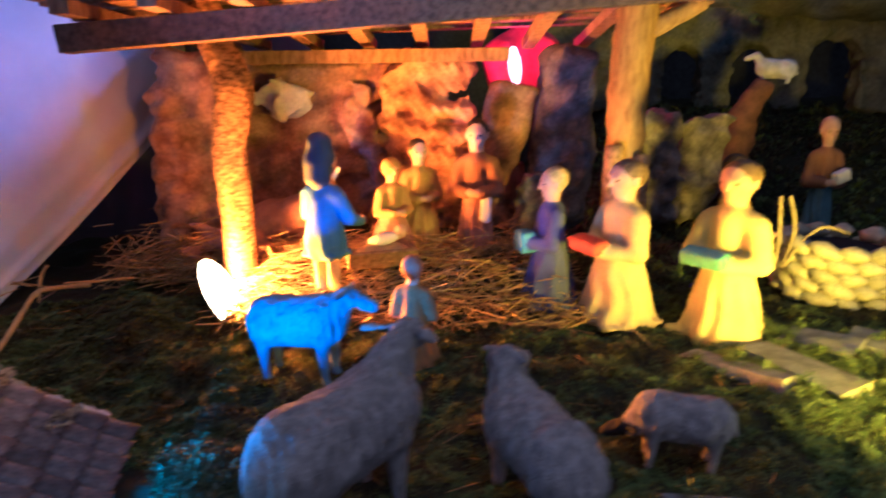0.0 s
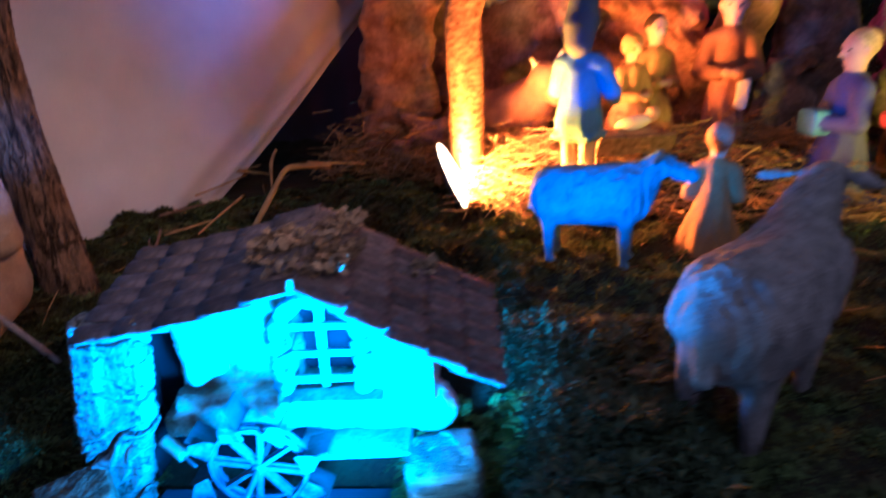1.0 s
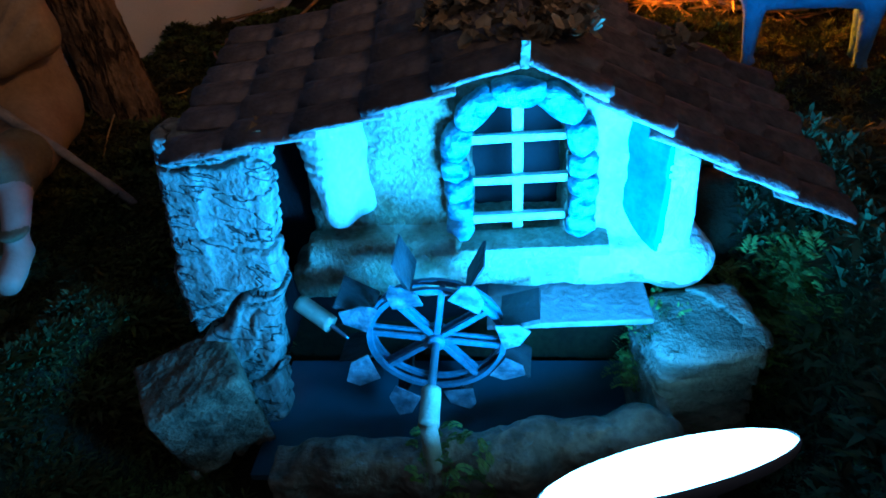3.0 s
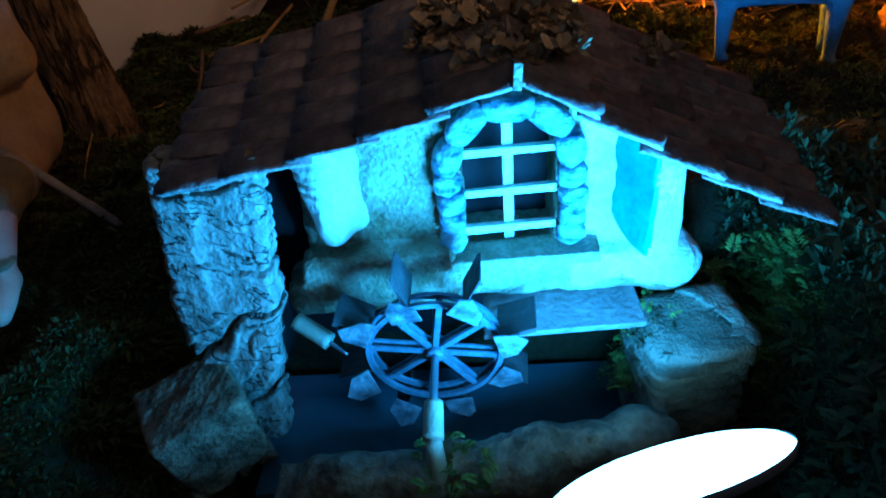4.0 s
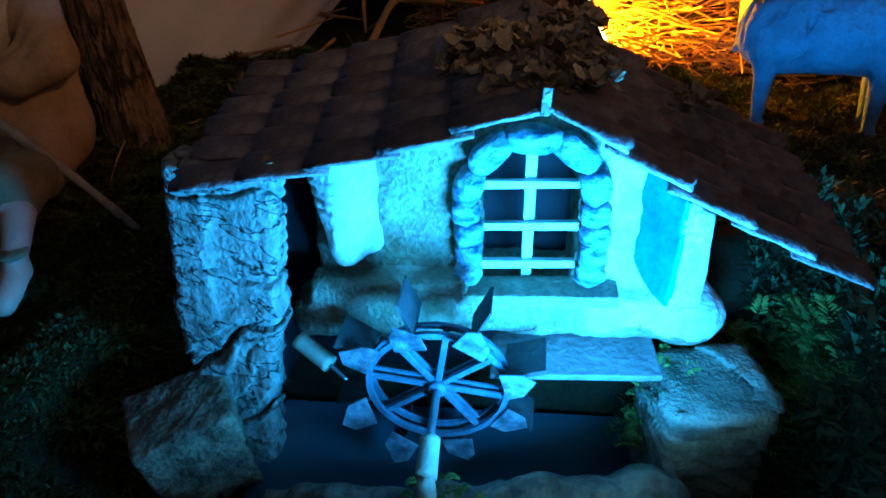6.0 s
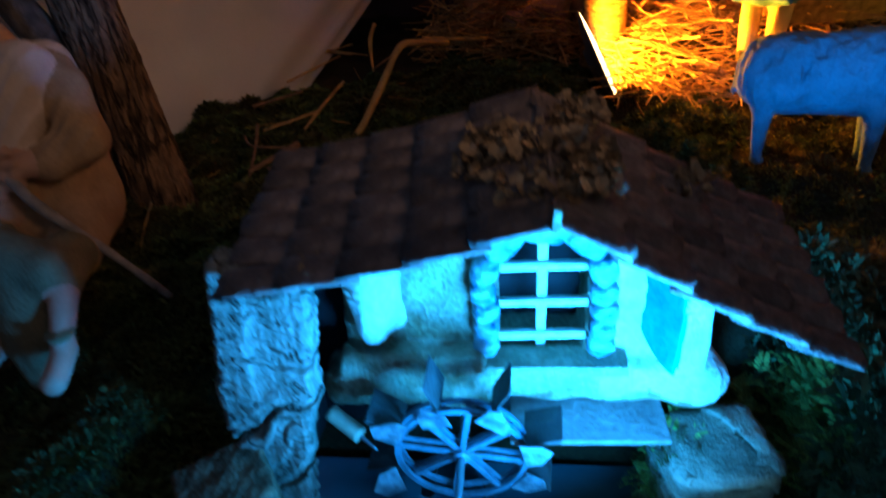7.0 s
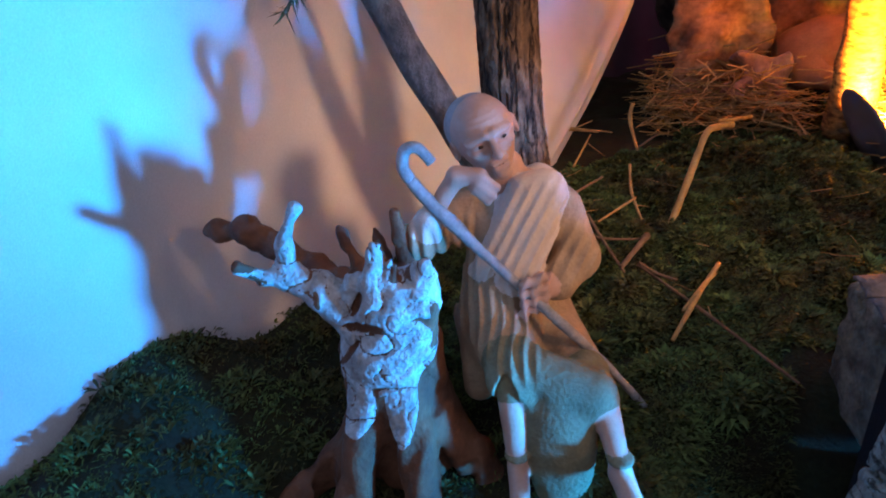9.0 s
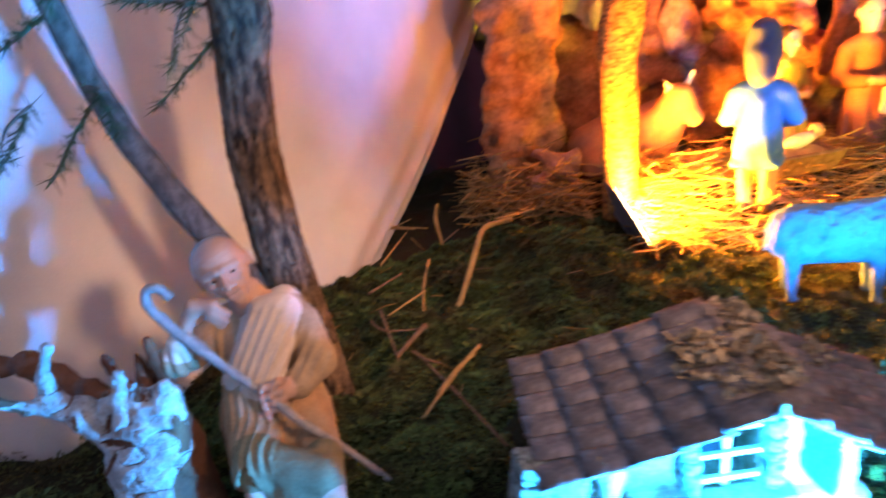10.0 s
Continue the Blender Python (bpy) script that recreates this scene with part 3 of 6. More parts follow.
def bright_folds(u, z):
    g = lambda c, w: math.exp(-((u - c) / w) ** 2)
    return (0.010 * g(0.945, 0.018) + 0.012 * g(0.87, 0.03) + 0.006 * g(0.76, 0.03) + 0.004 * g(0.62, 0.02)) * min(1, 0.3 + 2 * max(z, 0))


drape("backdrop_cloth", [(-1.35, -0.35), (-1.12, 0.0), (-0.97, 0.25), (-0.885, 0.42), (-0.80, 0.60), (-0.72, 0.75), (-0.664, 0.867)], bright_rise, "cloth",
      "pale backdrop cloth hanging in soft folds", bright_folds)
drape("dark_backdrop_cloth", [(-1.15, 1.05), (-0.90, 1.20), (-0.66, 1.36), (-0.45, 1.46), (-0.30, 1.55)], lambda u, z: (0.0, 0.25 * z), "navy_cloth",
      "backdrop cloth behind the stable, coloured dark for its shade", lambda u, z: 0.006 * math.sin(u * 60), 80, 24)


def niche():
    rough = sines(31, 7)
    for name, p0, du, dv, mat in (
            ("wall_back", (-1.6, 2.3, -0.1), (3.8, 0, 0), (0, 0, 1.5), "wall_dark"),
            ("wall_left", (-1.5, -0.5, -0.1), (0, 2.9, 0), (0, 0, 1.5), "wall_dark"),
            ("wall_right", (2.0, -0.5, -0.1), (0, 2.9, 0), (0, 0, 1.5), "wall_dark")):
        n, m = 60, 30
        p0, du, dv = map(np.array, (p0, du, dv))
        nrm = np.cross(du, dv)
        nrm = nrm / np.linalg.norm(nrm)
        verts = []
        for i in range(n):
            for j in range(m):
                p = p0 + du * i / (n - 1) + dv * j / (m - 1)
                verts.append(p + nrm * 0.03 * float(rough(p * 1.5)))
        faces = [(i * m + j, (i + 1) * m + j, (i + 1) * m + j + 1, i * m + j + 1) for i in range(n - 1) for j in range(m - 1)]
        ob = raw(name, verts, faces, mat, smooth=True)
        ob.modifiers.new("thickness", "SOLIDIFY").thickness = 0.02
        tagged(ob, "dark rough wall closing the display", "wall", kind="structure")


niche()


# ---- spotlights ----
def spotlight(name, at, way, size, lens, label):
    t = thing(name, at, label, "spotlight", "spotlights")
    t.rotation_mode = "QUATERNION"
    t.rotation_quaternion = way.to_track_quat("Z", "Y")
    bm = bmesh.new()
    r = size / 2
    prof = [(0.30 * r, -0.012), (0.34 * r, -0.008), (0.70 * r, -0.005), (0.96 * r, -0.002), (1.0 * r, 0.0), (0.99 * r, 0.001), (0.985 * r, 0.0)]
    n = 40
    rings = [[bm.verts.new((a * math.cos(2 * math.pi * k / n), a * math.sin(2 * math.pi * k / n), z)) for k in range(n)] for a, z in prof]
    for a, b in zip(rings, rings[1:]):
        for k in range(n):
            bm.faces.new((a[k], a[(k + 1) % n], b[(k + 1) % n], b[k]))
    bm.faces.new(rings[0][::-1])
    part("casing", bm, "lamp_body", t, smooth=True)
    bm = bmesh.new()
    bmesh.ops.create_uvsphere(bm, u_segments=32, v_segments=12, radius=1)
    bmesh.ops.scale(bm, vec=(0.985 * r, 0.985 * r, 0.005), verts=bm.verts)
    part("lens", bm, lens, t, "glowing lens", True)
    return t


spotlight("spotlight", BLUE_AT, BLUE_WAY, 0.078, "blue_glow", "glowing blue-white disc spotlight set low in the moss")
spotlight("spotlight", AMBER_AT, AMBER_WAY, 0.118, "amber_glow", "glowing amber disc spotlight leaning at the post")
spotlight("spotlight", YELLOW_AT, YELLOW_WAY, 0.10, "yellow_glow", "glowing yellow disc spotlight low on the moss")


# ---- the mill house ----
HOUSE = pose(-0.366, 0.400, 0, 0, 0, 5.5)


def half_space(nrm, c):
    nrm = np.array(nrm, float)
    nrm = nrm / np.linalg.norm(nrm)
    c = np.array(c, float)
    return lambda p: -((p - c) @ nrm)


ROOF = dict(fl=(-0.105, -0.052, 0.078), fr=(0.020, -0.050, 0.108), br=(0.015, 0.048, 0.128), bl=(-0.108, 0.050, 0.097),
            rl=(0.131, -0.050, 0.045), rbl=(0.127, 0.048, 0.067))


def roof_point(side, u, v):
    """u: eave to ridge, v: front to back."""
    a, b, c, d = ([Vector(ROOF[k]) for k in ("fl", "fr", "br", "bl")] if side < 0 else [Vector(ROOF[k]) for k in ("rl", "fr", "br", "rbl")])
    p = (a * (1 - u) + b * u) * (1 - v) + (d * (1 - u) + c * u) * v
    sag = 0.004 * math.sin(math.pi * u) * (1 if side < 0 else 0.6)
    return p - Vector((0, 0, sag))


def mill_house():
    house = thing("mill_house", (0, 0, 0), "small plaster mill house with brown tiled roof and arched barred window", "house")
    house.matrix_world = HOUSE
    nl = Vector((-0.030, 0, 0.125))
    nr = Vector((0.063, 0, 0.111))
    bumps, grains = sines(41, 160), sines(42, 420)
    soft_solid("wall", [
        (brick_shape((0.001, 0.045, 0.053), (0.092, 0.045, 0.067)), 0, 0.001),
        (brick_shape((-0.050, -0.004, 0.001), (0.041, 0.011, 0.0165), rnd=0.004), 1, 0.004),
        (brick_shape((0.042, -0.002, -0.001), (0.056, 0.010, 0.0115), rnd=0.005), 0, 0.008),
        (ell((0.092, -0.004, 0.000), (0.016, 0.016, 0.012)), 0, 0.010),
        (half_space(nl, (0.018, 0, 0.098)), 0, -0.002),
        (half_space(nr, (0.018, 0, 0.098)), 0, -0.002),
        (brick_shape((-0.0965, 0.0, 0.042), (0.0185, 0.030, 0.040), (0, 5, 0), 0.006), 0, -0.006),
        (brick_shape((0.0185, 0.0, 0.034), (0.0212, 0.035, 0.024), rnd=0.001), 0, -0.001),
        (cap((0.0185, -0.04, 0.056), (0.0185, 0.034, 0.056), 0.0212, 0.0212), 0, -0.001),
    # slot 3 darkens the rear of the left side: shade put into the colour
    ], ["plaster", "rough_stone", "lit_whitewash", "block_stone"], (-0.115, -0.03, -0.03), (0.13, 0.10, 0.11), 0.0018, house,
        relief=lambda p: 0.0007 * bumps(p) + 0.0006 * grains(p),
        # right of the window a whiter slot holds the near lamp's brightness
        paint=lambda p, k: np.where((p[..., 0] > 0.046) & (p[..., 2] > -0.004 + 0.004 * bumps(p)), 2, np.where((p[..., 0] < -0.080) & (p[..., 1] > 0.03), 3, k)))
    # black sheets set in the openings; their colour is the shade inside
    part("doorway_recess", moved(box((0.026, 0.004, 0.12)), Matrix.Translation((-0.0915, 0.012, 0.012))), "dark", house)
    # added panel: keeps blue lamp light from passing through the gap
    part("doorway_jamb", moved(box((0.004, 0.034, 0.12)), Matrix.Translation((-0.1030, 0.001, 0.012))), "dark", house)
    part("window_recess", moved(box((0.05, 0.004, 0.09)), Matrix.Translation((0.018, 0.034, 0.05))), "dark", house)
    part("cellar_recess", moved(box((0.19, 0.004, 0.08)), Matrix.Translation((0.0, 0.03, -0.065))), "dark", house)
    rng = random.Random(5)
    # stones round the arch: chipped, glazed blocks with one broad keystone
    ring = []
    for z, w in ((0.0180, 0.0064), (0.0285, 0.0060), (0.0385, 0.0066), (0.0490, 0.0062)):
        ring += [(-0.0080 + rng.uniform(-0.0006, 0.0006), z, 0, w, 0.0056), (0.0462 + rng.uniform(-0.0006, 0.0006), z + 0.0008, 0, w, 0.0056)]
    for a, w, hh in ((12, 0.0064, 0.0080), (51, 0.0100, 0.0060), (90, 0.0110, 0.0062), (130, 0.0102, 0.0060), (168, 0.0064, 0.0080)):
        turn = a - 90 if 20 < a < 160 else (a if a < 20 else a - 180)
        ring.append((0.0188 + 0.0270 * math.cos(radians(a)), 0.0560 + 0.0265 * math.sin(radians(a)), turn, w, hh))
    frame_ob = new("window")
    frame_ob.parent = house
    frame_ob.empty_display_size = 0.01
    for x, z, turn, w, hh in ring:
        bm = bmesh.new()
        bmesh.ops.create_icosphere(bm, subdivisions=3, radius=1)
        dents = [(Vector([rng.uniform(-1, 1) for _ in range(3)]).normalized(), rng.uniform(0.92, 1.12)) for _ in range(12)]
        for v in bm.verts:
            q = v.co
            q = q / (abs(q.x) ** 7 + abs(q.y) ** 7 + abs(q.z) ** 7) ** (1 / 7)
            for n, far in dents:
                over = q.dot(n) - far
                if over > 0:
                    q = q - n * over * 0.9
            v.co = q + Vector([rng.uniform(-0.02, 0.02) for _ in range(3)])
        bmesh.ops.scale(bm, vec=(w, 0.0062, hh), verts=bm.verts)
        part("stone", moved(bm, pose(x, -0.004, z, 0, -turn, 0)), "arch_stone", frame_ob, smooth=True)
    for z, w, tip in ((0.0205, 0.0425, -1.6), (0.0402, 0.0430, -1.4), (0.0605, 0.0415, -1.0)):
        part("bar", moved(box((w, 0.0035, 0.0038), 0.0006, 0.0005, rng), pose(0.0188, 0.001, z, 0, tip, 0)), "bar_wood", frame_ob)
    part("upright_bar", moved(box((0.0046, 0.003, 0.064), 0.0006, 0.0005, rng), pose(0.0185, 0.0035, 0.044)), "bar_wood", frame_ob)
    part("sill", moved(box((0.080, 0.018, 0.0062), 0.0010, 0.0008, rng), pose(0.0190, -0.007, 0.0105, 0, -1.4, 0)), "rough_stone", house)
    # shutters: thick splayed slabs, smooth on the window side, broken on the outer side
    n1, n2 = sines(43, 260), sines(44, 90)

    def chipped(face, at):
        n = np.array(face, float) / np.linalg.norm(face)

        def rel(p):
            near = ramp01((p - np.array(at)) @ n, -0.0022, -0.0006)
            lines = np.abs(((p[..., 2] + 0.0012 * n2(p)) * 210) % 1.0 - 0.5)
            return near * (0.0006 * n1(p) + 0.0016 * np.exp(-(lines / 0.10) ** 2) * ramp01(n2(p), -0.1, 0.6)) + 0.0002 * n1(p)
        return rel
    soft_solid("shutter", [
        (brick_shape((-0.060, -0.008, 0.052), (0.020, 0.014, 0.040)), 0, 0.001),
        (half_space((0.020, -0.0125, 0), (-0.0600, -0.020, 0)), 0, -0.0012), (half_space((-0.55, -1, 0), (-0.0600, -0.020, 0)), 0, -0.0012), (half_space((0.25, -1, 0), (-0.0600, -0.0172, 0)), 0, -0.0012),
        (half_space((-1, 0, -0.20), (-0.0745, 0, 0.066)), 0, -0.002), (half_space((0, 0, -1), (0, 0, 0.0262)), 0, -0.003),
        (half_space((-0.8, 0, -0.6), (-0.0690, 0, 0.0290)), 0, -0.005), (half_space(nl, (0.018, 0, 0.098)), 0, -0.001)],
        ["lit_whitewash"], (-0.085, -0.026, 0.018), (-0.035, 0.008, 0.095), 0.0012, house, "pale weathered shutter, broken on its outer side", chipped((-0.55, -1, 0), (-0.0600, -0.020, 0)))
    soft_solid("shutter", [
        (brick_shape((0.080, -0.008, 0.040), (0.020, 0.014, 0.040)), 0, 0.001),
        (half_space((-0.020, -0.0118, 0), (0.0775, -0.020, 0)), 0, -0.0012), (half_space((0.22, -1, 0), (0.0775, -0.020, 0)), 0, -0.0012),
        (half_space((1, 0, 0.04), (0.0932, 0, 0.012)), 0, -0.002), (half_space((0, 0, -1), (0, 0, 0.0108)), 0, -0.003),
        (half_space((-0.72, 0.1, -0.7), (0.0712, -0.014, 0.0120)), 0, -0.006), (half_space(nr, (0.018, 0, 0.098)), 0, -0.001)],
        ["lit_whitewash", "inner_blue"], (0.056, -0.026, 0.004), (0.104, 0.008, 0.095), 0.0012, house, "white weathered shutter with a rounded foot and blue inner face", chipped((0.22, -1, 0), (0.0775, -0.020, 0)),
        # slot 1: a deeper blue on the face towards the window
        lambda p, k: (((p[..., 0] - 0.0775) * -0.861 + (p[..., 1] + 0.020) * -0.508 > -0.0013)).astype(np.int32))
    # roof: boards and overlapping tiles
    for side in (-1, 1):
        V, Fc = [], []
        for i in range(7):
            for j in range(7):
                for dz in (-0.0010, -0.0026):
                    V.append(roof_point(side, 0.06 + 0.94 * i / 6, 0.13 + 0.80 * j / 6) + Vector((0, 0, dz)))
        for i in range(6):
            for j in range(6):
                a = (i * 7 + j) * 2
                b, c, d = a + 14, a + 16, a + 2
                q = [(a, b, c, d), (a + 1, d + 1, c + 1, b + 1)]
                Fc += q if side > 0 else [f[::-1] for f in q]
        for i in range(6):
            for j, row in ((0, 0), (6, 1)):
                a, b = (i * 7 + j) * 2, ((i + 1) * 7 + j) * 2
                Fc.append((a, a + 1, b + 1, b))
                a, b = (j * 7 + i) * 2, (j * 7 + i + 1) * 2
                Fc.append((a, a + 1, b + 1, b))
        roof = raw("roof", V, Fc, "tile_under", house, "roof board under brown tiles")
        rows, cols = 5, 6
        shapes = []
        for k in range(4):
            bm = bmesh.new()
            nx, ny = 4, 6
            grid = {}
            for top in (0, 1):
                for i in range(nx + 1):
                    for j in range(ny + 1):
                        x, y = (i / nx - 0.5) * 0.0335, (j / ny - 0.5) * 0.0172
                        z = 0.0022 * math.cos(math.pi * (j / ny - 0.5)) + 0.0004 * rng.uniform(-1, 1) + (0.0011 if top else 0)
                        if i == 0:
                            x += rng.uniform(-0.0012, 0.0012)
                        grid[top, i, j] = bm.verts.new((x, y, z))
            for i in range(nx):
                for j in range(ny):
                    bm.faces.new([grid[1, i, j], grid[1, i + 1, j], grid[1, i + 1, j + 1], grid[1, i, j + 1]])
                    bm.faces.new([grid[0, i, j], grid[0, i, j + 1], grid[0, i + 1, j + 1], grid[0, i + 1, j]])
            for i in range(nx):
                for j in (0, ny):
                    q = [grid[0, i, j], grid[0, i + 1, j], grid[1, i + 1, j], grid[1, i, j]]
                    bm.faces.new(q if j == 0 else q[::-1])
            for j in range(ny):
                for i in (0, nx):
                    q = [grid[0, i, j], grid[1, i, j], grid[1, i, j + 1], grid[0, i, j + 1]]
                    bm.faces.new(q if i == 0 else q[::-1])
            me = bpy.data.meshes.new("tile")
            bm.normal_update()
            bm.to_mesh(me)
            bm.free()
            me.materials.append(M["tile"])
            me.polygons.foreach_set("use_smooth", [True] * len(me.polygons))
            shapes.append(me)
        for r in range(rows):
            for c in range(cols):
                u, v = (r + 0.45) / rows, (c + 0.5) / cols
                p = roof_point(side, u, v)
                up = (roof_point(side, min(u + 0.05, 1), v) - roof_point(side, u - 0.05, v)).normalized()
                back = (roof_point(side, u, v + 0.05) - roof_point(side, u, v - 0.05)).normalized()
                nrm = up.cross(back).normalized()
                if nrm.z < 0:
                    nrm = -nrm
                back = nrm.cross(up)
                m = Matrix((up, back, nrm)).transposed().to_4x4()
                ob = new("tile", shapes[rng.randrange(4)])
                ob.parent = roof
                ob.matrix_basis = Matrix.Translation(p + nrm * (0.0008 + 0.0006 * rng.random())) @ m @ pose(0, 0, 0, rng.uniform(-3, 3), 5.0 + rng.uniform(-1.5, 1.5), rng.uniform(-3, 3))
    # ridge finial and cap
    part("finial", moved(box((0.003, 0.003, 0.009), 0.0006), pose(0.0195, -0.0515, 0.112, 0, 4, 0)), "rough_stone", house)
    return house


house = mill_house()


def lichen(name, spots, parent, seed):
    rng = np.random.RandomState(seed)
    V, Fc = [], []
    for c, rad, n in spots:
        for _ in range(n * 2):
            o = np.array(c) + np.clip(rng.normal(size=3), -2, 2) * np.array([rad, rad, rad * 0.16])
            a, tilt = rng.uniform(0, 6.28), rng.normal(size=3)
            w = rng.uniform(0.0011, 0.0030)
            x = np.array([math.cos(a), math.sin(a), 0.4 * tilt[0]])
            y = np.array([-math.sin(a), math.cos(a), 0.6 * tilt[1]])
            k = len(V)
            ring = [o + w * (x * math.cos(t) * (1 + 0.4 * rng.rand()) + y * math.sin(t)) + np.array([0, 0, 0.0022 * rng.rand()]) for t in (0, 1.05, 2.1, 3.15, 4.2, 5.25)]
            V += [o] + ring
            Fc += [(k, k + 1 + i, k + 1 + (i + 1) % 6) for i in range(6)]
    return tagged(raw(name, V, Fc, "lichen", parent, "dry curled brown lichen"), kind="stuff")


lichen("lichen", [((0.022, -0.010, 0.112), 0.011, 420), ((0.010, 0.014, 0.117), 0.012, 420), ((0.000, 0.002, 0.111), 0.009, 200), ((0.030, 0.008, 0.110), 0.009, 220), ((-0.072, -0.035, 0.0855), 0.0055, 90), ((0.080, 0.030, 0.0885), 0.007, 70), ((0.028, 0.036, 0.120), 0.009, 200)], house, 3)


def house_pieces():
    rel, rel2, rel3 = sines(51, 120), sines(52, 34), sines(53, 420)

    def layers(p):
        """Split bark: fine level cracks high up, deep slanting clefts and lifted plates further down."""
        x, y, z = p[..., 0] + 0.105, p[..., 1], p[..., 2]
        w = rel2(p)
        low = ramp01(-z, -0.050, 0.010)
        slope = 0.06 + 0.62 * low
        ph = (z - slope * x) * 78 + 1.1 * w + 0.20 * rel(p)
        c = np.abs((ph + 0.5) % 1.0 - 0.5)
        gate = ramp01(np.sin(ph.round() * 2.4) + 0.9 * rel2(p * 0.7 + 2), -0.5, 0.5)
        ph2 = (z - 0.05 * x) * 165 + 1.2 * w + 0.35 * rel(p * 0.6)
        c2 = np.abs((ph2 + 0.5) % 1.0 - 0.5)
        gate2 = ramp01(rel(p * 0.45 + 1), 0.1, 0.7) * (1 - 0.6 * low)
        fibre = np.abs(np.sin(x * 900 + 5 * w + 0.6 * rel(p)))
        step = 0.0016 * ((ph + 0.5) % 1.0) * (0.3 + low)
        return (0.0030 + 0.0048 * low) * np.exp(-(c / (0.07 + 0.03 * low)) ** 2) * gate + 0.0017 * np.exp(-(c2 / 0.09) ** 2) * gate2 + step + 0.00035 * fibre + 0.00022 * rel3(p) + 0.0006 * w
    ch = soft_solid("bark_pillar", [
        (brick_shape((-0.1050, -0.029, 0.044), (0.0230, 0.010, 0.040), (0, 8, 0), 0.005), 0, 0.001),
        (brick_shape((-0.1165, -0.035, 0.050), (0.0085, 0.007, 0.035), (0, 8, 0), 0.003), 0, 0.003),
        (brick_shape((-0.1155, -0.032, -0.030), (0.0220, 0.011, 0.050), (0, 9, 0), 0.006), 0, 0.010),
    ], ["bark_grey"], (-0.165, -0.06, -0.10), (-0.065, 0.01, 0.095), 0.0010, relief=layers)
    ch.matrix_world = HOUSE
    tagged(ch, "pale cracked bark pillar at the mill house corner", "bark pillar")
    blk = soft_solid("cork_block", [(brick_shape((0, 0, 0), (0.0210, 0.0185, 0.025), (0, 0, 0), 0.0015), 0, 0.001)], ["cork"],
                     (-0.036, -0.036, -0.036), (0.036, 0.036, 0.036), 0.0011, relief=lambda p: 0.0030 * np.exp(-(np.abs(rel(p)) / 0.10) ** 2) * ramp01(rel2(p), -0.2, 0.5) + 0.0014 * rel2(p) + 0.0004 * rel3(p))
    blk.matrix_world = HOUSE @ pose(-0.1290, -0.056, -0.046, 3, -7, 33)
    tagged(blk, "rough brown cork block beside the pond", "cork block")

    def curls(p):
        x, y, z = p[..., 0] - 0.085, p[..., 1], p[..., 2] + 0.085
        r = np.sqrt((0.75 * x) ** 2 + z ** 2)
        k = (r * 120 + 0.9 * rel2(p) + 0.30 * rel(p)) % 1.0
        deep = np.exp(-((k - 0.96) / 0.10) ** 2) * ramp01(rel(p * 0.5), -0.6, 0.4)
        return 0.0026 * k ** 2 + 0.0050 * deep + 0.0024 * rel2(p) + 0.0007 * np.abs(rel(p)) + 0.0004 * rel3(p)
    bk = soft_solid("bark_piece", [(brick_shape((0.0995, -0.030, -0.046), (0.025, 0.022, 0.035), (4, -6, 8), 0.007), 0, 0.001)],
                    ["bark_dark"], (0.06, -0.065, -0.10), (0.140, 0.0, 0.005), 0.0012, relief=curls)
    bk.matrix_world = HOUSE
    tagged(bk, "layered curved bark piece beside the pond", "bark piece")
    rng = random.Random(8)
    sh = part("ledge_board", moved(box((0.074, 0.036, 0.004), 0.0008, 0.0008, rng), HOUSE @ pose(0.0405, -0.0165, -0.0150, 0, -2.5, 0)), "slab")
    tagged(sh, "flat stone ledge under the mill house window", "ledge")
    wat = part("pond_water", moved(box((0.19, 0.075, 0.004)), HOUSE @ pose(-0.015, -0.036, -0.076)), "water")
    tagged(wat, "dark still water of the mill pond", "pond", kind="structure")
    wall = soft_solid("pond_wall", [(cap((-0.075, -0.078, -0.060), (0.072, -0.071, -0.047), 0.012, 0.012), 0, 0.001), (brick_shape((-0.005, -0.076, -0.080), (0.090, 0.010, 0.020)), 0, 0.008)], ["block_stone"], (-0.12, -0.100, -0.110), (0.105, -0.050, -0.030), 0.0016,
                      relief=lambda p: 0.0022 * rel(p) + 0.0012 * np.abs(rel3(p)))
    wall.matrix_world = HOUSE
    tagged(wall, "low mossy rim of the mill pond", "pond rim")
    side = part("pond_side", moved(box((0.006, 0.075, 0.05), 0.001), HOUSE @ pose(0.076, -0.045, -0.066, 0, 8, 0)), "block_stone")
    tagged(side, "pale side board of the mill pond", "pond board")
    sp = thing("water_spout", (0, 0, 0), "pale wooden dowel spout with a wire tip at the pillar", "spout")
    sp.matrix_world = HOUSE
    tube("dowel", [(-0.084, -0.028, -0.006), (-0.068, -0.036, -0.013)], [0.0042, 0.0042], "dowel", sp, sides=14)
    tube("tip", [(-0.070, -0.035, -0.0125), (-0.060, -0.040, -0.018)], [0.0012, 0.0006], "steel", sp)


house_pieces()


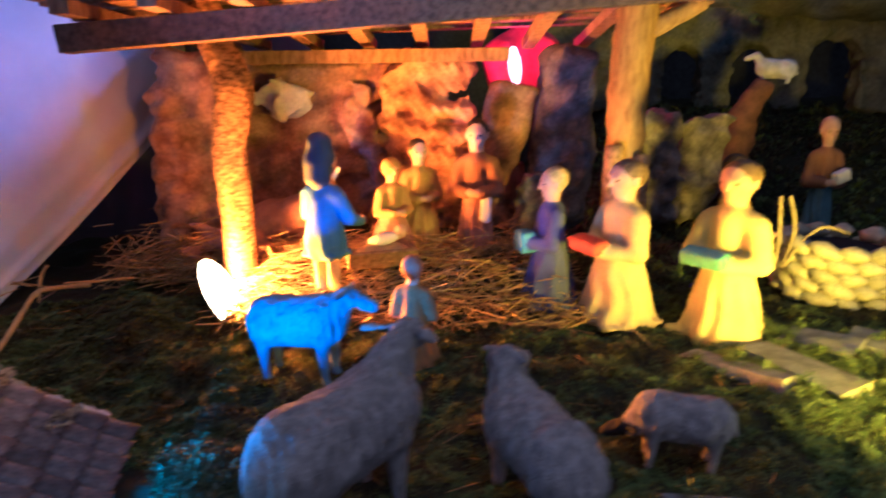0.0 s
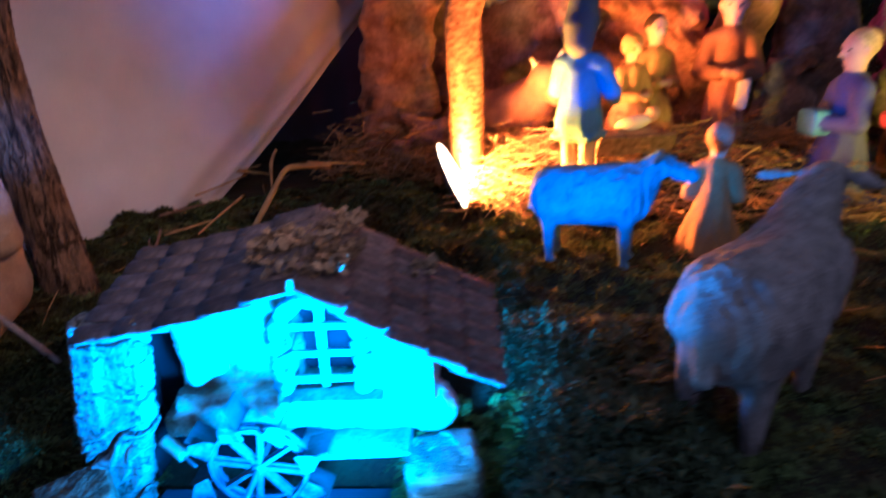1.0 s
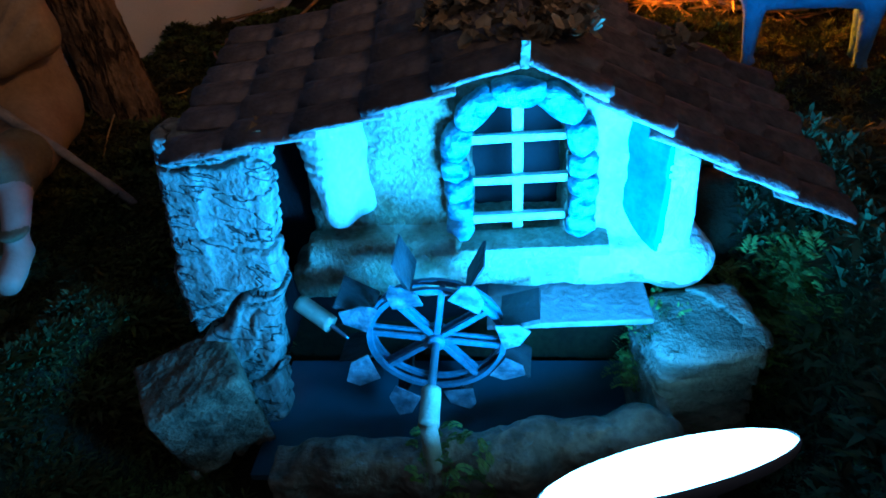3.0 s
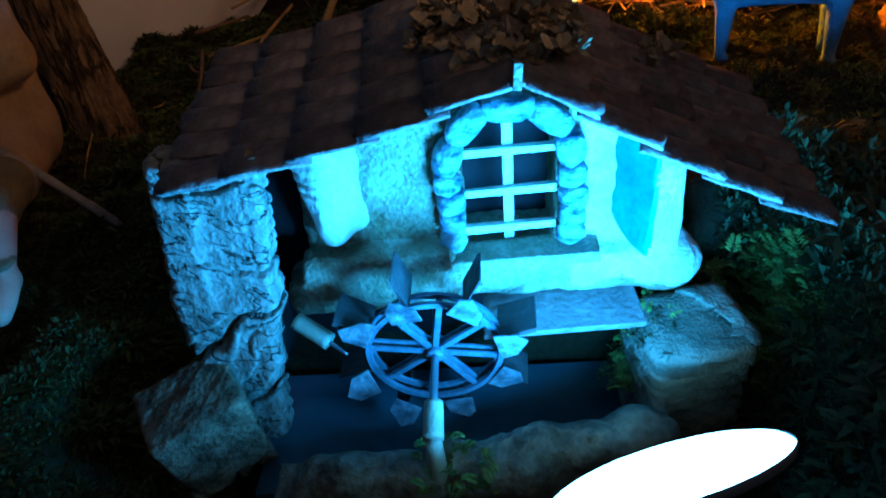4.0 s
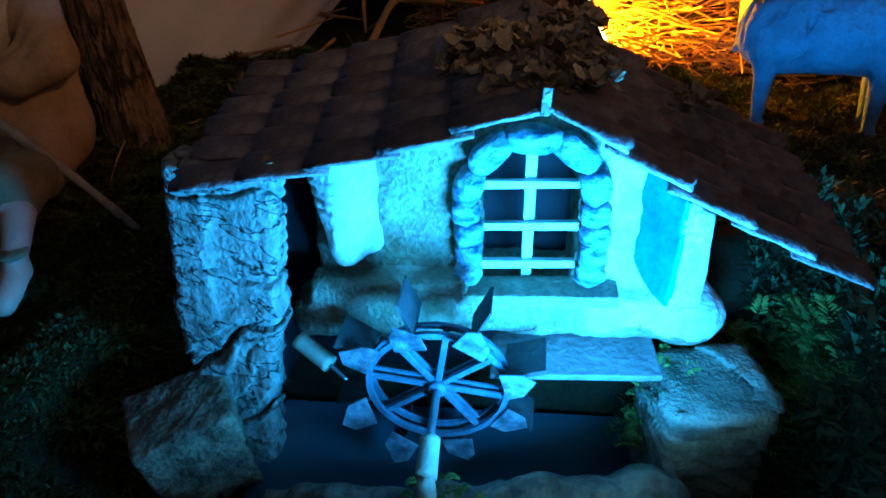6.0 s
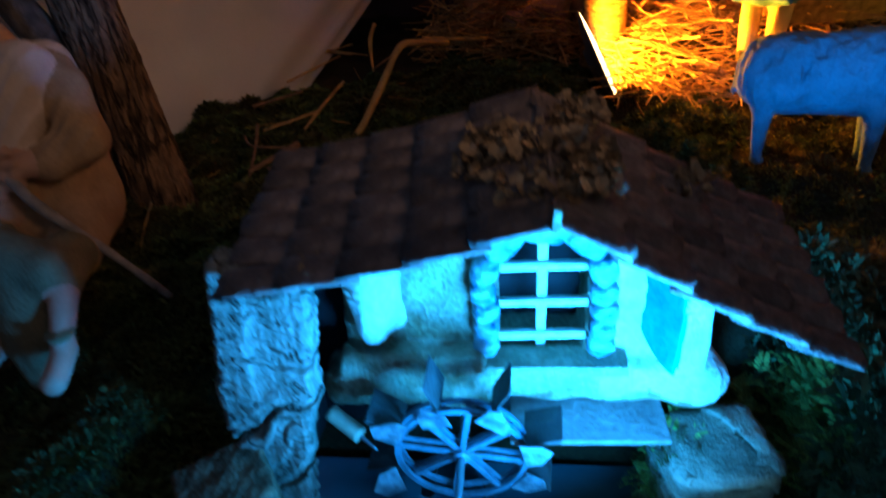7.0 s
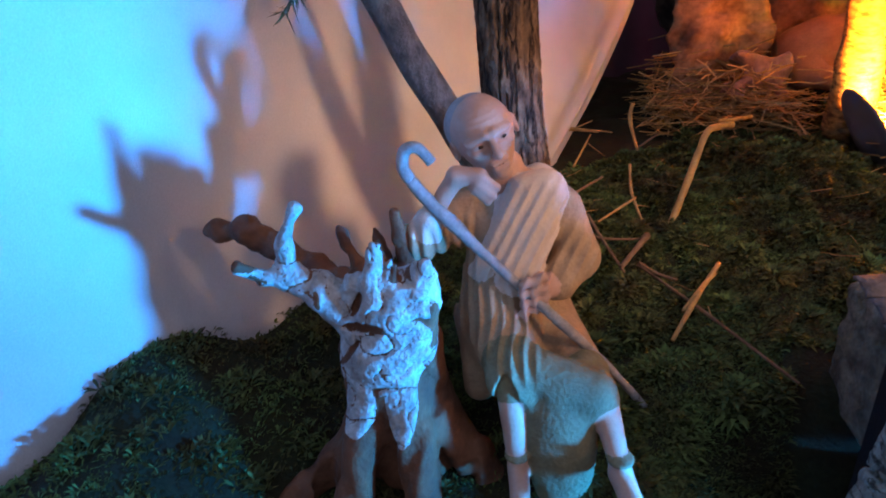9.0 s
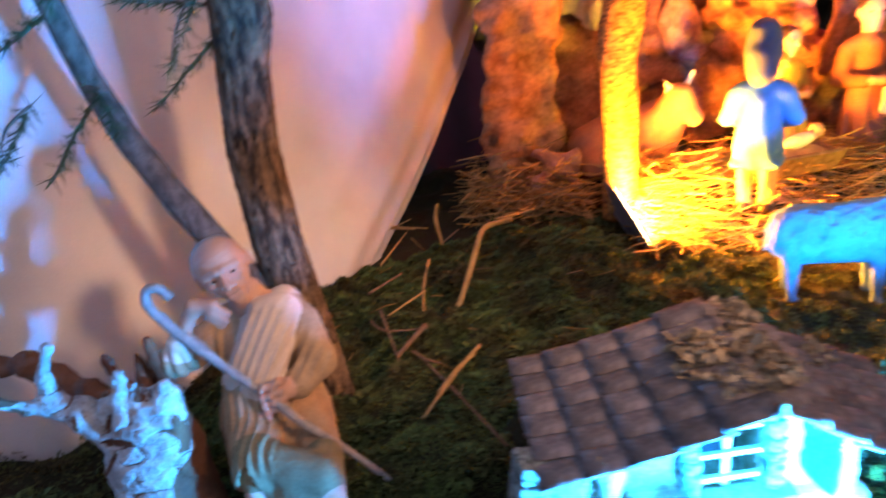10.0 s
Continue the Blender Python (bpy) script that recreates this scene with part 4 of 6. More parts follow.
def water_wheel():
    w = thing("water_wheel", (0, 0, 0), "blue-grey wooden water wheel with metal paddles", "water wheel")
    w.matrix_world = HOUSE @ pose(-0.0195, -0.037, -0.0195, 3, 0, 0)
    R = 0.0318
    for y in (-0.0030, 0.0030):
        bm = bmesh.new()
        n = 48
        rings = []
        for k in range(n):
            a = 2 * math.pi * k / n
            rings.append([bm.verts.new((r * math.cos(a), y + dy, r * math.sin(a))) for r, dy in ((R, -0.001), (R, 0.001), (R - 0.0026, 0.001), (R - 0.0026, -0.001))])
        for k in range(n):
            a, b = rings[k], rings[(k + 1) % n]
            for i in range(4):
                bm.faces.new((a[i], a[(i + 1) % 4], b[(i + 1) % 4], b[i]))
        bmesh.ops.recalc_face_normals(bm, faces=bm.faces)
        part("rim", bm, "wheel", w)
    rng = random.Random(4)
    for k in range(8):
        a = 45 * k + 36
        for y in (-0.0020, 0.0020):
            part("spoke", moved(box((R - 0.003, 0.0016, 0.0028), 0.0004), pose(0, y, 0, 0, -a, 0) @ pose(R / 2, 0, 0)), "wheel", w)
        a = 45 * k + 17
        turn = pose(0, 0, 0, 0, -a, 0)
        # boards are near black: the shade on them is in their colour
        bm = box((0.0175, 0.0195, 0.0011), 0.0003, 0.0007, rng)
        blade = part("paddle", moved(bm, turn @ pose(R + 0.0082, 0.0055, 0, rng.uniform(-4, 4), 0, rng.uniform(-5, 5))), "slate_dark", w, "paddle board dark as in shade, with a bright metal tab")
        bm = bmesh.new()
        o = [rng.uniform(-0.0008, 0.0008) for _ in range(8)]
        rim = [(R - 0.001, -0.0075 + o[0]), (R - 0.0005, 0.0070 + o[1]), (R + 0.0095 + o[2], 0.0062 + o[3]), (R + 0.0135 + o[4], 0.0012), (R + 0.0070 + o[5], -0.0068 + o[6])]
        lo, hi = ([bm.verts.new((x, y, z)) for x, z in rim] for y in (-0.0062, -0.0054))
        bm.faces.new(lo)
        bm.faces.new(hi[::-1])
        for i in range(5):
            bm.faces.new((lo[i], hi[i], hi[(i + 1) % 5], lo[(i + 1) % 5]))
        bmesh.ops.recalc_face_normals(bm, faces=bm.faces)
        part("tab", moved(bm, turn @ pose(0, 0, 0, rng.uniform(-7, 7), 0, rng.uniform(-12, 4))), "paddle", blade, "bright crinkled metal tab")
    tube("hub", [(0, -0.0055, 0), (0, 0.0055, 0)], [0.0040, 0.0040], "wheel", w, sides=16)
    tube("axle", [(0, -0.036, 0), (0, 0.03, 0)], [0.0018, 0.0018], "steel", w, sides=12)
    b = thing("axle_support", (0, 0, 0), "pale dowel holding the end of the wheel axle", "dowel")
    b.matrix_world = HOUSE @ pose(-0.0195, -0.037, -0.0215)
    tube("dowel", [(0, -0.031, 0.0005), (0.0, -0.047, -0.003)], [0.0042, 0.0044], "dowel", b, sides=16)
    tube("post", [(0.0, -0.046, -0.060), (0.0, -0.047, -0.004)], [0.005, 0.0035], "dowel", b, sides=12)


water_wheel()


# ---- figures ----
def head_shapes(c, way, size, skin, hair, eye, cover=0.9, roll=0.0):
    """A head of half-height size, looking along way. cover: how far the hair comes down."""
    f = Vector(way).normalized()
    m = f.to_track_quat("-Y", "Z").to_matrix() @ Euler((0, radians(roll), 0)).to_matrix()

    def at(x, y, z):
        return np.array(Vector(c) + m @ Vector((x, y, z)) * size)
    turn = tuple(math.degrees(a) for a in m.to_euler())
    s = size
    out = [(ell(at(0, 0.06, 0.12), (0.78 * s, 0.88 * s, 0.86 * s), turn), skin, 0.001),
           (ell(at(0, -0.14, -0.38), (0.56 * s, 0.60 * s, 0.62 * s), turn), skin, 0.35 * s),
           (cap(at(0, -0.80, 0.14), at(0, -0.98, -0.20), 0.07 * s, 0.12 * s), skin, 0.10 * s),
           (cap(at(-0.34, -0.74, 0.24), at(0.34, -0.74, 0.24), 0.10 * s, 0.10 * s), skin, 0.16 * s),
           (ell(at(0.0, -0.74, -0.56), (0.22 * s, 0.12 * s, 0.07 * s), turn), skin, 0.10 * s),
           (ell(at(0.0, -0.62, -0.80), (0.22 * s, 0.18 * s, 0.16 * s), turn), skin, 0.16 * s)]
    for sx in (-1, 1):
        out += [(ell(at(sx * 0.32, -0.82, 0.06), (0.14 * s, 0.10 * s, 0.09 * s), turn), skin, -0.10 * s),
                (ell(at(sx * 0.32, -0.72, 0.06), (0.085 * s, 0.06 * s, 0.040 * s), turn), eye, 0.02 * s),
                (ell(at(sx * 0.80, 0.02, -0.08), (0.10 * s, 0.17 * s, 0.27 * s), turn), skin, 0.08 * s)]
    if hair is not None:
        out += [(ell(at(0, 0.20, 0.22), (0.84 * s, 0.90 * s, 0.86 * s), turn), hair, 0.04 * s)] if cover < 1 else \
               [(ell(at(0, 0.16, 0.14), (0.92 * s, 0.96 * s, 0.98 * s), turn), hair, 0.04 * s)]
    return out


def old_head(c, way, s, roll):
    """A bald wrinkled head of half-height s. Slots: 0 skin, 1 white of eye, 2 dark, 3 cropped hair."""
    m = Vector(way).normalized().to_track_quat("-Y", "Z").to_matrix() @ Euler((0, radians(roll), 0)).to_matrix()
    turn = tuple(math.degrees(a) for a in m.to_euler())

    def at(x, y, z):
        return np.array(Vector(c) + m @ Vector((x, y, z)) * s)

    def e(p, r, slot, k):
        return (ell(at(*p), [v * s for v in r], turn), slot, k * s)

    def c2(a, b, ra, rb, slot, k):
        return (cap(at(*a), at(*b), ra * s, rb * s), slot, k * s)
    out = [e((0, 0.10, 0.18), (0.79, 0.90, 0.82), 0, 0.04), e((0, -0.16, -0.36), (0.55, 0.58, 0.60), 0, 0.30),
           c2((0, -0.80, 0.16), (0, -1.04, -0.22), 0.075, 0.12, 0, 0.08), c2((0, 0.0, -0.5), (0, 0.15, -1.3), 0.42, 0.50, 0, 0.12),
           c2((-0.20, -0.76, -0.50), (0.20, -0.76, -0.50), 0.06, 0.06, 0, 0.06), c2((-0.16, -0.76, -0.66), (0.16, -0.76, -0.66), 0.07, 0.07, 0, 0.06),
           e((0, -0.62, -0.86), (0.24, 0.20, 0.17), 0, 0.14)]
    for q in (-1, 1):
        out += [e((q * 0.40, -0.54, -0.12), (0.20, 0.20, 0.16), 0, 0.12), e((q * 0.11, -0.92, -0.27), (0.09, 0.10, 0.07), 0, 0.05),
                c2((q * 0.54, -0.60, 0.18), (q * 0.11, -0.82, 0.27), 0.075, 0.095, 0, 0.10),
                e((q * 0.31, -0.90, 0.05), (0.19, 0.18, 0.11), 0, -0.09), e((q * 0.31, -0.67, 0.04), (0.13, 0.11, 0.055), 1, 0.03),
                e((q * 0.31 + 0.02, -0.765, 0.035), (0.060, 0.03, 0.042), 2, 0.01),
                c2((q * 0.46, -0.64, 0.07), (q * 0.17, -0.76, 0.12), 0.045, 0.04, 0, 0.03), c2((q * 0.44, -0.64, -0.08), (q * 0.18, -0.76, -0.06), 0.04, 0.035, 0, 0.04),
                c2((q * 0.19, -0.90, -0.30), (q * 0.36, -0.68, -0.66), 0.035, 0.04, 0, -0.06), e((q * 0.82, 0.05, -0.06), (0.09, 0.18, 0.27), 0, 0.07),
                e((q * 0.86, -0.02, -0.04), (0.06, 0.09, 0.15), 0, -0.04)]
    out += [c2((-0.23, -0.88, -0.60), (0.0, -0.94, -0.57), 0.05, 0.05, 2, -0.03), c2((0.23, -0.88, -0.60), (0.0, -0.94, -0.57), 0.05, 0.05, 2, -0.03),
            e((0, -0.70, -0.58), (0.21, 0.07, 0.022), 2, 0.01), e((-0.05, 0.34, 0.24), (0.80, 0.84, 0.78), 3, 0.05)]
    R = np.array(m)

    def wrinkles(p):
        q = (p - np.array(c)) @ R / s
        k = ramp01(-q[..., 1], 0.30, 0.55) * ramp01(q[..., 2], 0.34, 0.44) * ramp01(-q[..., 2], -0.80, -0.66)
        return 0.006 * s * k * np.sin(q[..., 2] * 44 + 3 * q[..., 0] ** 2 + 0.8 * np.sin(q[..., 0] * 5))
    return out, wrinkles


def shepherd():
    skin, tunic, shawl, skirt = range(4)
    s = [(cap((-0.668, 0.474, 0.152), (-0.664, 0.478, 0.132), 0.0105, 0.013), skin, 0.006),
         (cap((-0.664, 0.482, 0.050), (-0.664, 0.482, 0.114), 0.031, 0.026), tunic, 0.006),
         (cap((-0.674, 0.466, 0.112), (-0.674, 0.444, 0.064), 0.020, 0.023), tunic, 0.008),
         (cap((-0.692, 0.480, 0.125), (-0.645, 0.480, 0.128), 0.014, 0.0145), tunic, 0.012),
         # lowered arm and the gripping fist
         (cap((-0.636, 0.478, 0.122), (-0.6250, 0.468, 0.094), 0.0140, 0.0132), tunic, 0.004),
         (cap((-0.6255, 0.468, 0.093), (-0.6370, 0.450, 0.086), 0.0130, 0.0120), tunic, 0.006),
         (cap((-0.638, 0.446, 0.0870), (-0.6455, 0.437, 0.089), 0.0072, 0.0080), skin, 0.002),
         (cap((-0.6440, 0.4310, 0.0990), (-0.6560, 0.4265, 0.0965), 0.0034, 0.0030), skin, 0.0015),
         (cap((-0.6440, 0.4310, 0.0925), (-0.6560, 0.4265, 0.0900), 0.0035, 0.0031), skin, 0.0015),
         (cap((-0.6440, 0.4310, 0.0860), (-0.6560, 0.4265, 0.0835), 0.0034, 0.0030), skin, 0.0015),
         (cap((-0.6440, 0.4310, 0.0800), (-0.6560, 0.4265, 0.0780), 0.0031, 0.0027), skin, 0.0015),
         # raised arm, hand bent under the chin
         (cap((-0.692, 0.474, 0.123), (-0.716, 0.440, 0.119), 0.0145, 0.0125), tunic, 0.010),
         (cap((-0.716, 0.440, 0.119), (-0.709, 0.436, 0.134), 0.0115, 0.0085), shawl, 0.003),
         (cap((-0.709, 0.436, 0.134), (-0.691, 0.437, 0.160), 0.0056, 0.0050), skin, 0.002),
         (cap((-0.691, 0.437, 0.160), (-0.678, 0.437, 0.1595), 0.0056, 0.0050), skin, 0.003),
         (cap((-0.678, 0.436, 0.1600), (-0.669, 0.437, 0.1530), 0.0032, 0.0026), skin, 0.0015),
         (cap((-0.679, 0.434, 0.1560), (-0.671, 0.435, 0.1485), 0.0031, 0.0025), skin, 0.0015),
         (cap((-0.681, 0.434, 0.1535), (-0.674, 0.435, 0.1455), 0.0030, 0.0025), skin, 0.0015),
         # shawl over one shoulder
         (cap((-0.657, 0.463, 0.140), (-0.679, 0.445, 0.096), 0.0105, 0.0105), shawl, 0.002),
         (cap((-0.645, 0.467, 0.138), (-0.666, 0.445, 0.090), 0.0140, 0.0135), shawl, 0.006),
         (cap((-0.649, 0.461, 0.126), (-0.657, 0.447, 0.092), 0.0125, 0.0110), shawl, 0.005),
         (cap((-0.650, 0.490, 0.134), (-0.652, 0.492, 0.080), 0.013, 0.014), shawl, 0.006),
         # lap and hanging tunic
         (cap((-0.672, 0.470, 0.052), (-0.666, 0.420, 0.055), 0.028, 0.0185), tunic, 0.010),
         (cap((-0.650, 0.470, 0.044), (-0.622, 0.424, 0.038), 0.024, 0.0150), tunic, 0.010),
         (cap((-0.688, 0.450, 0.060), (-0.686, 0.428, 0.020), 0.0135, 0.010), tunic, 0.010),
         (cap((-0.664, 0.412, 0.055), (-0.663, 0.399, 0.050), 0.0165, 0.0135), skirt, 0.002),
         (cap((-0.620, 0.420, 0.040), (-0.612, 0.402, 0.035), 0.0145, 0.0112), skirt, 0.003),
         (ell((-0.6335, 0.389, 0.011), (0.0205, 0.0085, 0.046), (-10, 0, 0)), skirt, 0.008),
         (cap((-0.655, 0.404, 0.056), (-0.615, 0.400, 0.046), 0.013, 0.012), skirt, 0.008),
         (cap((-0.6535, 0.396, 0.054), (-0.6500, 0.393, 0.016), 0.0040, 0.0036), skirt, 0.006),
         (ell((-0.6635, 0.384, 0.034), (0.0082, 0.018, 0.027)), skirt, -0.002),
         (cap((-0.6625, 0.398, 0.050), (-0.6585, 0.383, 0.002), 0.0082, 0.0054), skin, 0.0015),
         (cap((-0.610, 0.401, 0.036), (-0.601, 0.376, 0.013), 0.0080, 0.0054), skin, 0.0015),
         (cap((-0.658, 0.383, -0.003), (-0.655, 0.362, -0.008), 0.0068, 0.0060), skin, 0.004),
         (cap((-0.601, 0.376, 0.008), (-0.594, 0.356, 0.003), 0.0068, 0.0060), skin, 0.004),
         (ell((-0.6583, 0.383, 0.008), (0.0078, 0.0078, 0.0022)), skirt, 0.001),
         (ell((-0.6013, 0.377, 0.018), (0.0078, 0.0078, 0.0022)), skirt, 0.001)]
    folds, grain = sines(61, 60), sines(62, 300)

    def pleats(p):
        x, y, z = p[..., 0], p[..., 1], p[..., 2]
        a = x * 900 + z * 70 + 1.6 * folds(p)
        body = ramp01(z, 0.050, 0.065) * ramp01(-z, -0.112, -0.100) * ramp01(-x, 0.640, 0.652)
        tilt = (x - 0.56 * z) * 780 + 0.8 * folds(p)
        up = ramp01(x - 0.47 * z, -0.733, -0.726) * ramp01(z, 0.088, 0.096) * ramp01(-z, -0.152, -0.142) * ramp01(-y, -0.470, -0.460)
        left = ramp01(-x, 0.682, 0.690) * ramp01(z, 0.100, 0.110) * ramp01(-z, -0.135, -0.125)
        wave = np.abs(np.sin(a / 2)) - 0.6
        return 0.0022 * wave * body * (1 - up) + 0.0019 * (np.abs(np.sin(tilt / 2)) - 0.6) * up + 0.0012 * np.sin(x * 850) * left + 0.0006 * folds(p) * ramp01(-z, -0.06, -0.04) + 0.00018 * grain(p)
    mats = ["skin", "tunic", "shawl", "skirt", "hair_grey", "hair_dark", "eye_white"]
    v1, q1, k1 = soft_mesh(s, mats, (-0.740, 0.342, -0.045), (-0.575, 0.52, 0.175), 0.0011, pleats)
    shapes, wrinkles = old_head((-0.679, 0.467, 0.1735), (0.38, -0.90, 0.02), 0.0235, -19)
    v2, q2, k2 = soft_mesh(shapes, mats, (-0.712, 0.430, 0.130), (-0.645, 0.502, 0.210), 0.0007, wrinkles)
    k2 = np.array([0, 6, 5, 4])[k2]
    ob = raw("shepherd_statue", np.concatenate([v1, v2]), np.concatenate([q1, q2 + len(v1)]), mats, None, "", True, np.concatenate([k1, k2]))
    tagged(ob, "seated old shepherd figure in tan tunic and cream shawl", "statue")
    cr = thing("shepherd_crook", (0, 0, 0), "grey wooden crook with a hooked top held by the shepherd", "crook")
    tube("staff", [(-0.7165, 0.432, 0.160), (-0.711, 0.432, 0.152), (-0.692, 0.431, 0.131), (-0.672, 0.430, 0.109), (-0.652, 0.430, 0.0880), (-0.630, 0.425, 0.068), (-0.605, 0.434, 0.034), (-0.582, 0.443, -0.003)],
         [0.0036, 0.0038, 0.0038, 0.0034, 0.0031, 0.0030, 0.0028, 0.0024], "crook", cr, sides=10, rough=0.12)
    tube("hook", [(-0.7166, 0.432, 0.1598), (-0.7200, 0.432, 0.168), (-0.7180, 0.433, 0.1765), (-0.7110, 0.434, 0.1780), (-0.7040, 0.435, 0.169)], [0.0036, 0.0036, 0.0035, 0.0034, 0.0031], "crook", cr, sides=10)



shepherd()


def tree_stump():
    wood, crust = 0, 1
    s = [(cap((-0.735, 0.412, -0.02), (-0.735, 0.412, 0.060), 0.034, 0.030), wood, 0.001),
         (cap((-0.735, 0.410, 0.06), (-0.729, 0.408, 0.096), 0.029, 0.023), wood, 0.008),
         (cap((-0.716, 0.402, 0.075), (-0.711, 0.402, 0.112), 0.014, 0.0105), wood, 0.006),
         # limb on one side, forked into two horns
         (cap((-0.745, 0.402, 0.086), (-0.770, 0.400, 0.107), 0.0135, 0.0105), wood, 0.006),
         (cap((-0.770, 0.400, 0.107), (-0.7865, 0.399, 0.1175), 0.0105, 0.0075), wood, 0.004),
         (cap((-0.7865, 0.399, 0.119), (-0.7835, 0.399, 0.134), 0.0072, 0.0048), wood, 0.003),
         (cap((-0.7835, 0.399, 0.134), (-0.778, 0.398, 0.147), 0.0048, 0.0034), wood, 0.002),
         (cap((-0.778, 0.398, 0.147), (-0.7715, 0.397, 0.159), 0.0034, 0.0042), wood, 0.002),
         (cap((-0.7875, 0.398, 0.116), (-0.796, 0.390, 0.1200), 0.0064, 0.0050), wood, 0.003),
         (cap((-0.796, 0.390, 0.1200), (-0.803, 0.381, 0.1310), 0.0050, 0.0034), wood, 0.002),
         # dark limb behind
         (cap((-0.755, 0.425, 0.090), (-0.8128, 0.440, 0.1116), 0.010, 0.0085), wood, 0.006),
         (cap((-0.8128, 0.440, 0.1116), (-0.828, 0.440, 0.126), 0.0085, 0.0088), wood, 0.004),
         (cap((-0.828, 0.440, 0.124), (-0.856, 0.440, 0.1245), 0.0085, 0.0062), wood, 0.004),
         (ell((-0.826, 0.438, 0.134), (0.004, 0.004, 0.006)), wood, 0.004),
         # jagged hollow rim
         (cap((-0.735, 0.396, 0.105), (-0.7302, 0.396, 0.136), 0.009, 0.0022), wood, 0.003),
         (cap((-0.747, 0.398, 0.100), (-0.745, 0.397, 0.121), 0.008, 0.003), wood, 0.003),
         (cap((-0.722, 0.396, 0.100), (-0.7205, 0.396, 0.126), 0.009, 0.003), wood, 0.003),
         (cap((-0.707, 0.398, 0.100), (-0.705, 0.398, 0.124), 0.008, 0.0035), wood, 0.003),
         (cap((-0.752, 0.430, 0.100), (-0.765, 0.432, 0.131), 0.008, 0.002), wood, 0.003),
         (cap((-0.740, 0.434, 0.100), (-0.744, 0.436, 0.128), 0.008, 0.002), wood, 0.003),
         (cap((-0.722, 0.430, 0.100), (-0.728, 0.432, 0.140), 0.008, 0.002), wood, 0.003),
         (ell((-0.733, 0.416, 0.126), (0.021, 0.012, 0.026)), wood, -0.003),
         (ell((-0.7405, 0.381, 0.0905), (0.014, 0.010, 0.0030), (0, 4, 0)), wood, -0.003),
         # roots
         (cap((-0.752, 0.395, 0.0), (-0.806, 0.358, -0.035), 0.017, 0.008), wood, 0.010),
         (cap((-0.746, 0.390, 0.04), (-0.757, 0.347, -0.035), 0.011, 0.0105), wood, 0.008),
         (cap((-0.722, 0.392, 0.04), (-0.707, 0.351, -0.038), 0.011, 0.0105), wood, 0.008),
         (cap((-0.712, 0.405, 0.01), (-0.672, 0.402, -0.035), 0.017, 0.009), wood, 0.010),
         (cap((-0.736, 0.374, 0.050), (-0.733, 0.358, -0.04), 0.0012, 0.0075), wood, -0.004),
         (cap((-0.768, 0.376, 0.04), (-0.780, 0.366, -0.03), 0.003, 0.008), wood, -0.004)]
    r1, r2, r3 = sines(71, 70), sines(72, 300), sines(75, 150)
    cracks, cracks2 = sines(73, 75), sines(74, 190)
    coat = [((-0.7875, 0.117), (-0.757, 0.100), 0.0150), ((-0.750, 0.105), (-0.712, 0.106), 0.0150), ((-0.740, 0.088), (-0.714, 0.088), 0.0120),
            ((-0.750, 0.082), (-0.7490, 0.034), 0.0110), ((-0.717, 0.078), (-0.7235, 0.028), 0.0095), ((-0.743, 0.072), (-0.720, 0.070), 0.0140), ((-0.735, 0.100), (-0.735, 0.060), 0.0100), ((-0.730, 0.110), (-0.7302, 0.140), 0.0085),
            ((-0.7865, 0.117), (-0.772, 0.165), 0.0140), ((-0.7865, 0.116), (-0.820, 0.120), 0.0100), ((-0.706, 0.10), (-0.705, 0.13), 0.0085)]

    def crusty(p):
        """Above 0 where the whitish crust still clings."""
        x, y, z = p[..., 0], p[..., 1], p[..., 2]
        d = np.full(x.shape, 1.0)
        for (ax, az), (bx, bz), r in coat:
            t = np.clip(((x - ax) * (bx - ax) + (z - az) * (bz - az)) / ((bx - ax) ** 2 + (bz - az) ** 2), 0, 1)
            d = np.minimum(d, np.hypot(x - ax - t * (bx - ax), z - az - t * (bz - az)) - r)
        k = np.minimum((-d + 0.0020 * r3(p) + 0.0022 * r1(p)) * 170, (0.412 - y) * 110)
        scar = ((x + 0.7405) / 0.0155) ** 2 + ((z - 0.0905 - 0.10 * (x + 0.74)) / 0.0034) ** 2 + 0.3 * r3(p)
        scar2 = ((x + 0.742 - 0.5 * (z - 0.106)) / 0.0030) ** 2 + ((z - 0.106) / 0.010) ** 2 + 0.3 * r3(p)
        scar3 = ((x + 0.766) / 0.0020) ** 2 + ((z - 0.106) / 0.006) ** 2
        scar4 = ((x + 0.752 - 0.8 * (z - 0.072)) / 0.0022) ** 2 + ((z - 0.072) / 0.010) ** 2
        return np.where((scar < 1) | (scar2 < 1) | (scar3 < 1) | (scar4 < 1), -1.0, k)

    def rel(p):
        c, c2 = np.abs(cracks(p)), np.abs(cracks2(p))
        k = ramp01(crusty(p), 0.1, 0.5)
        k = k * (0.35 + 0.65 * ramp01(p[..., 0], -0.775, -0.757))
        flutes = 0.0016 * np.sin(p[..., 0] * 260 + 2 * r1(p)) * (1 - k)
        return -0.0015 * k + 0.0024 * k * np.exp(-(c / 0.08) ** 2) + 0.0016 * k * np.exp(-(c2 / 0.10) ** 2) + 0.0007 * r1(p) + 0.0004 * r2(p) + flutes
    ob = soft_solid("tree_stump", s, ["stump_in", "stump_out"], (-0.89, 0.325, -0.06), (-0.65, 0.50, 0.175), 0.00115, relief=rel,
                    paint=lambda p, slots: ((crusty(p) > 0.15) & (np.abs(cracks(p)) > 0.045) & (np.abs(cracks2(p)) > 0.035)).astype(np.int32))
    tagged(ob, "broken reddish stump with peeling whitish crust and forked horns", "stump")


tree_stump()


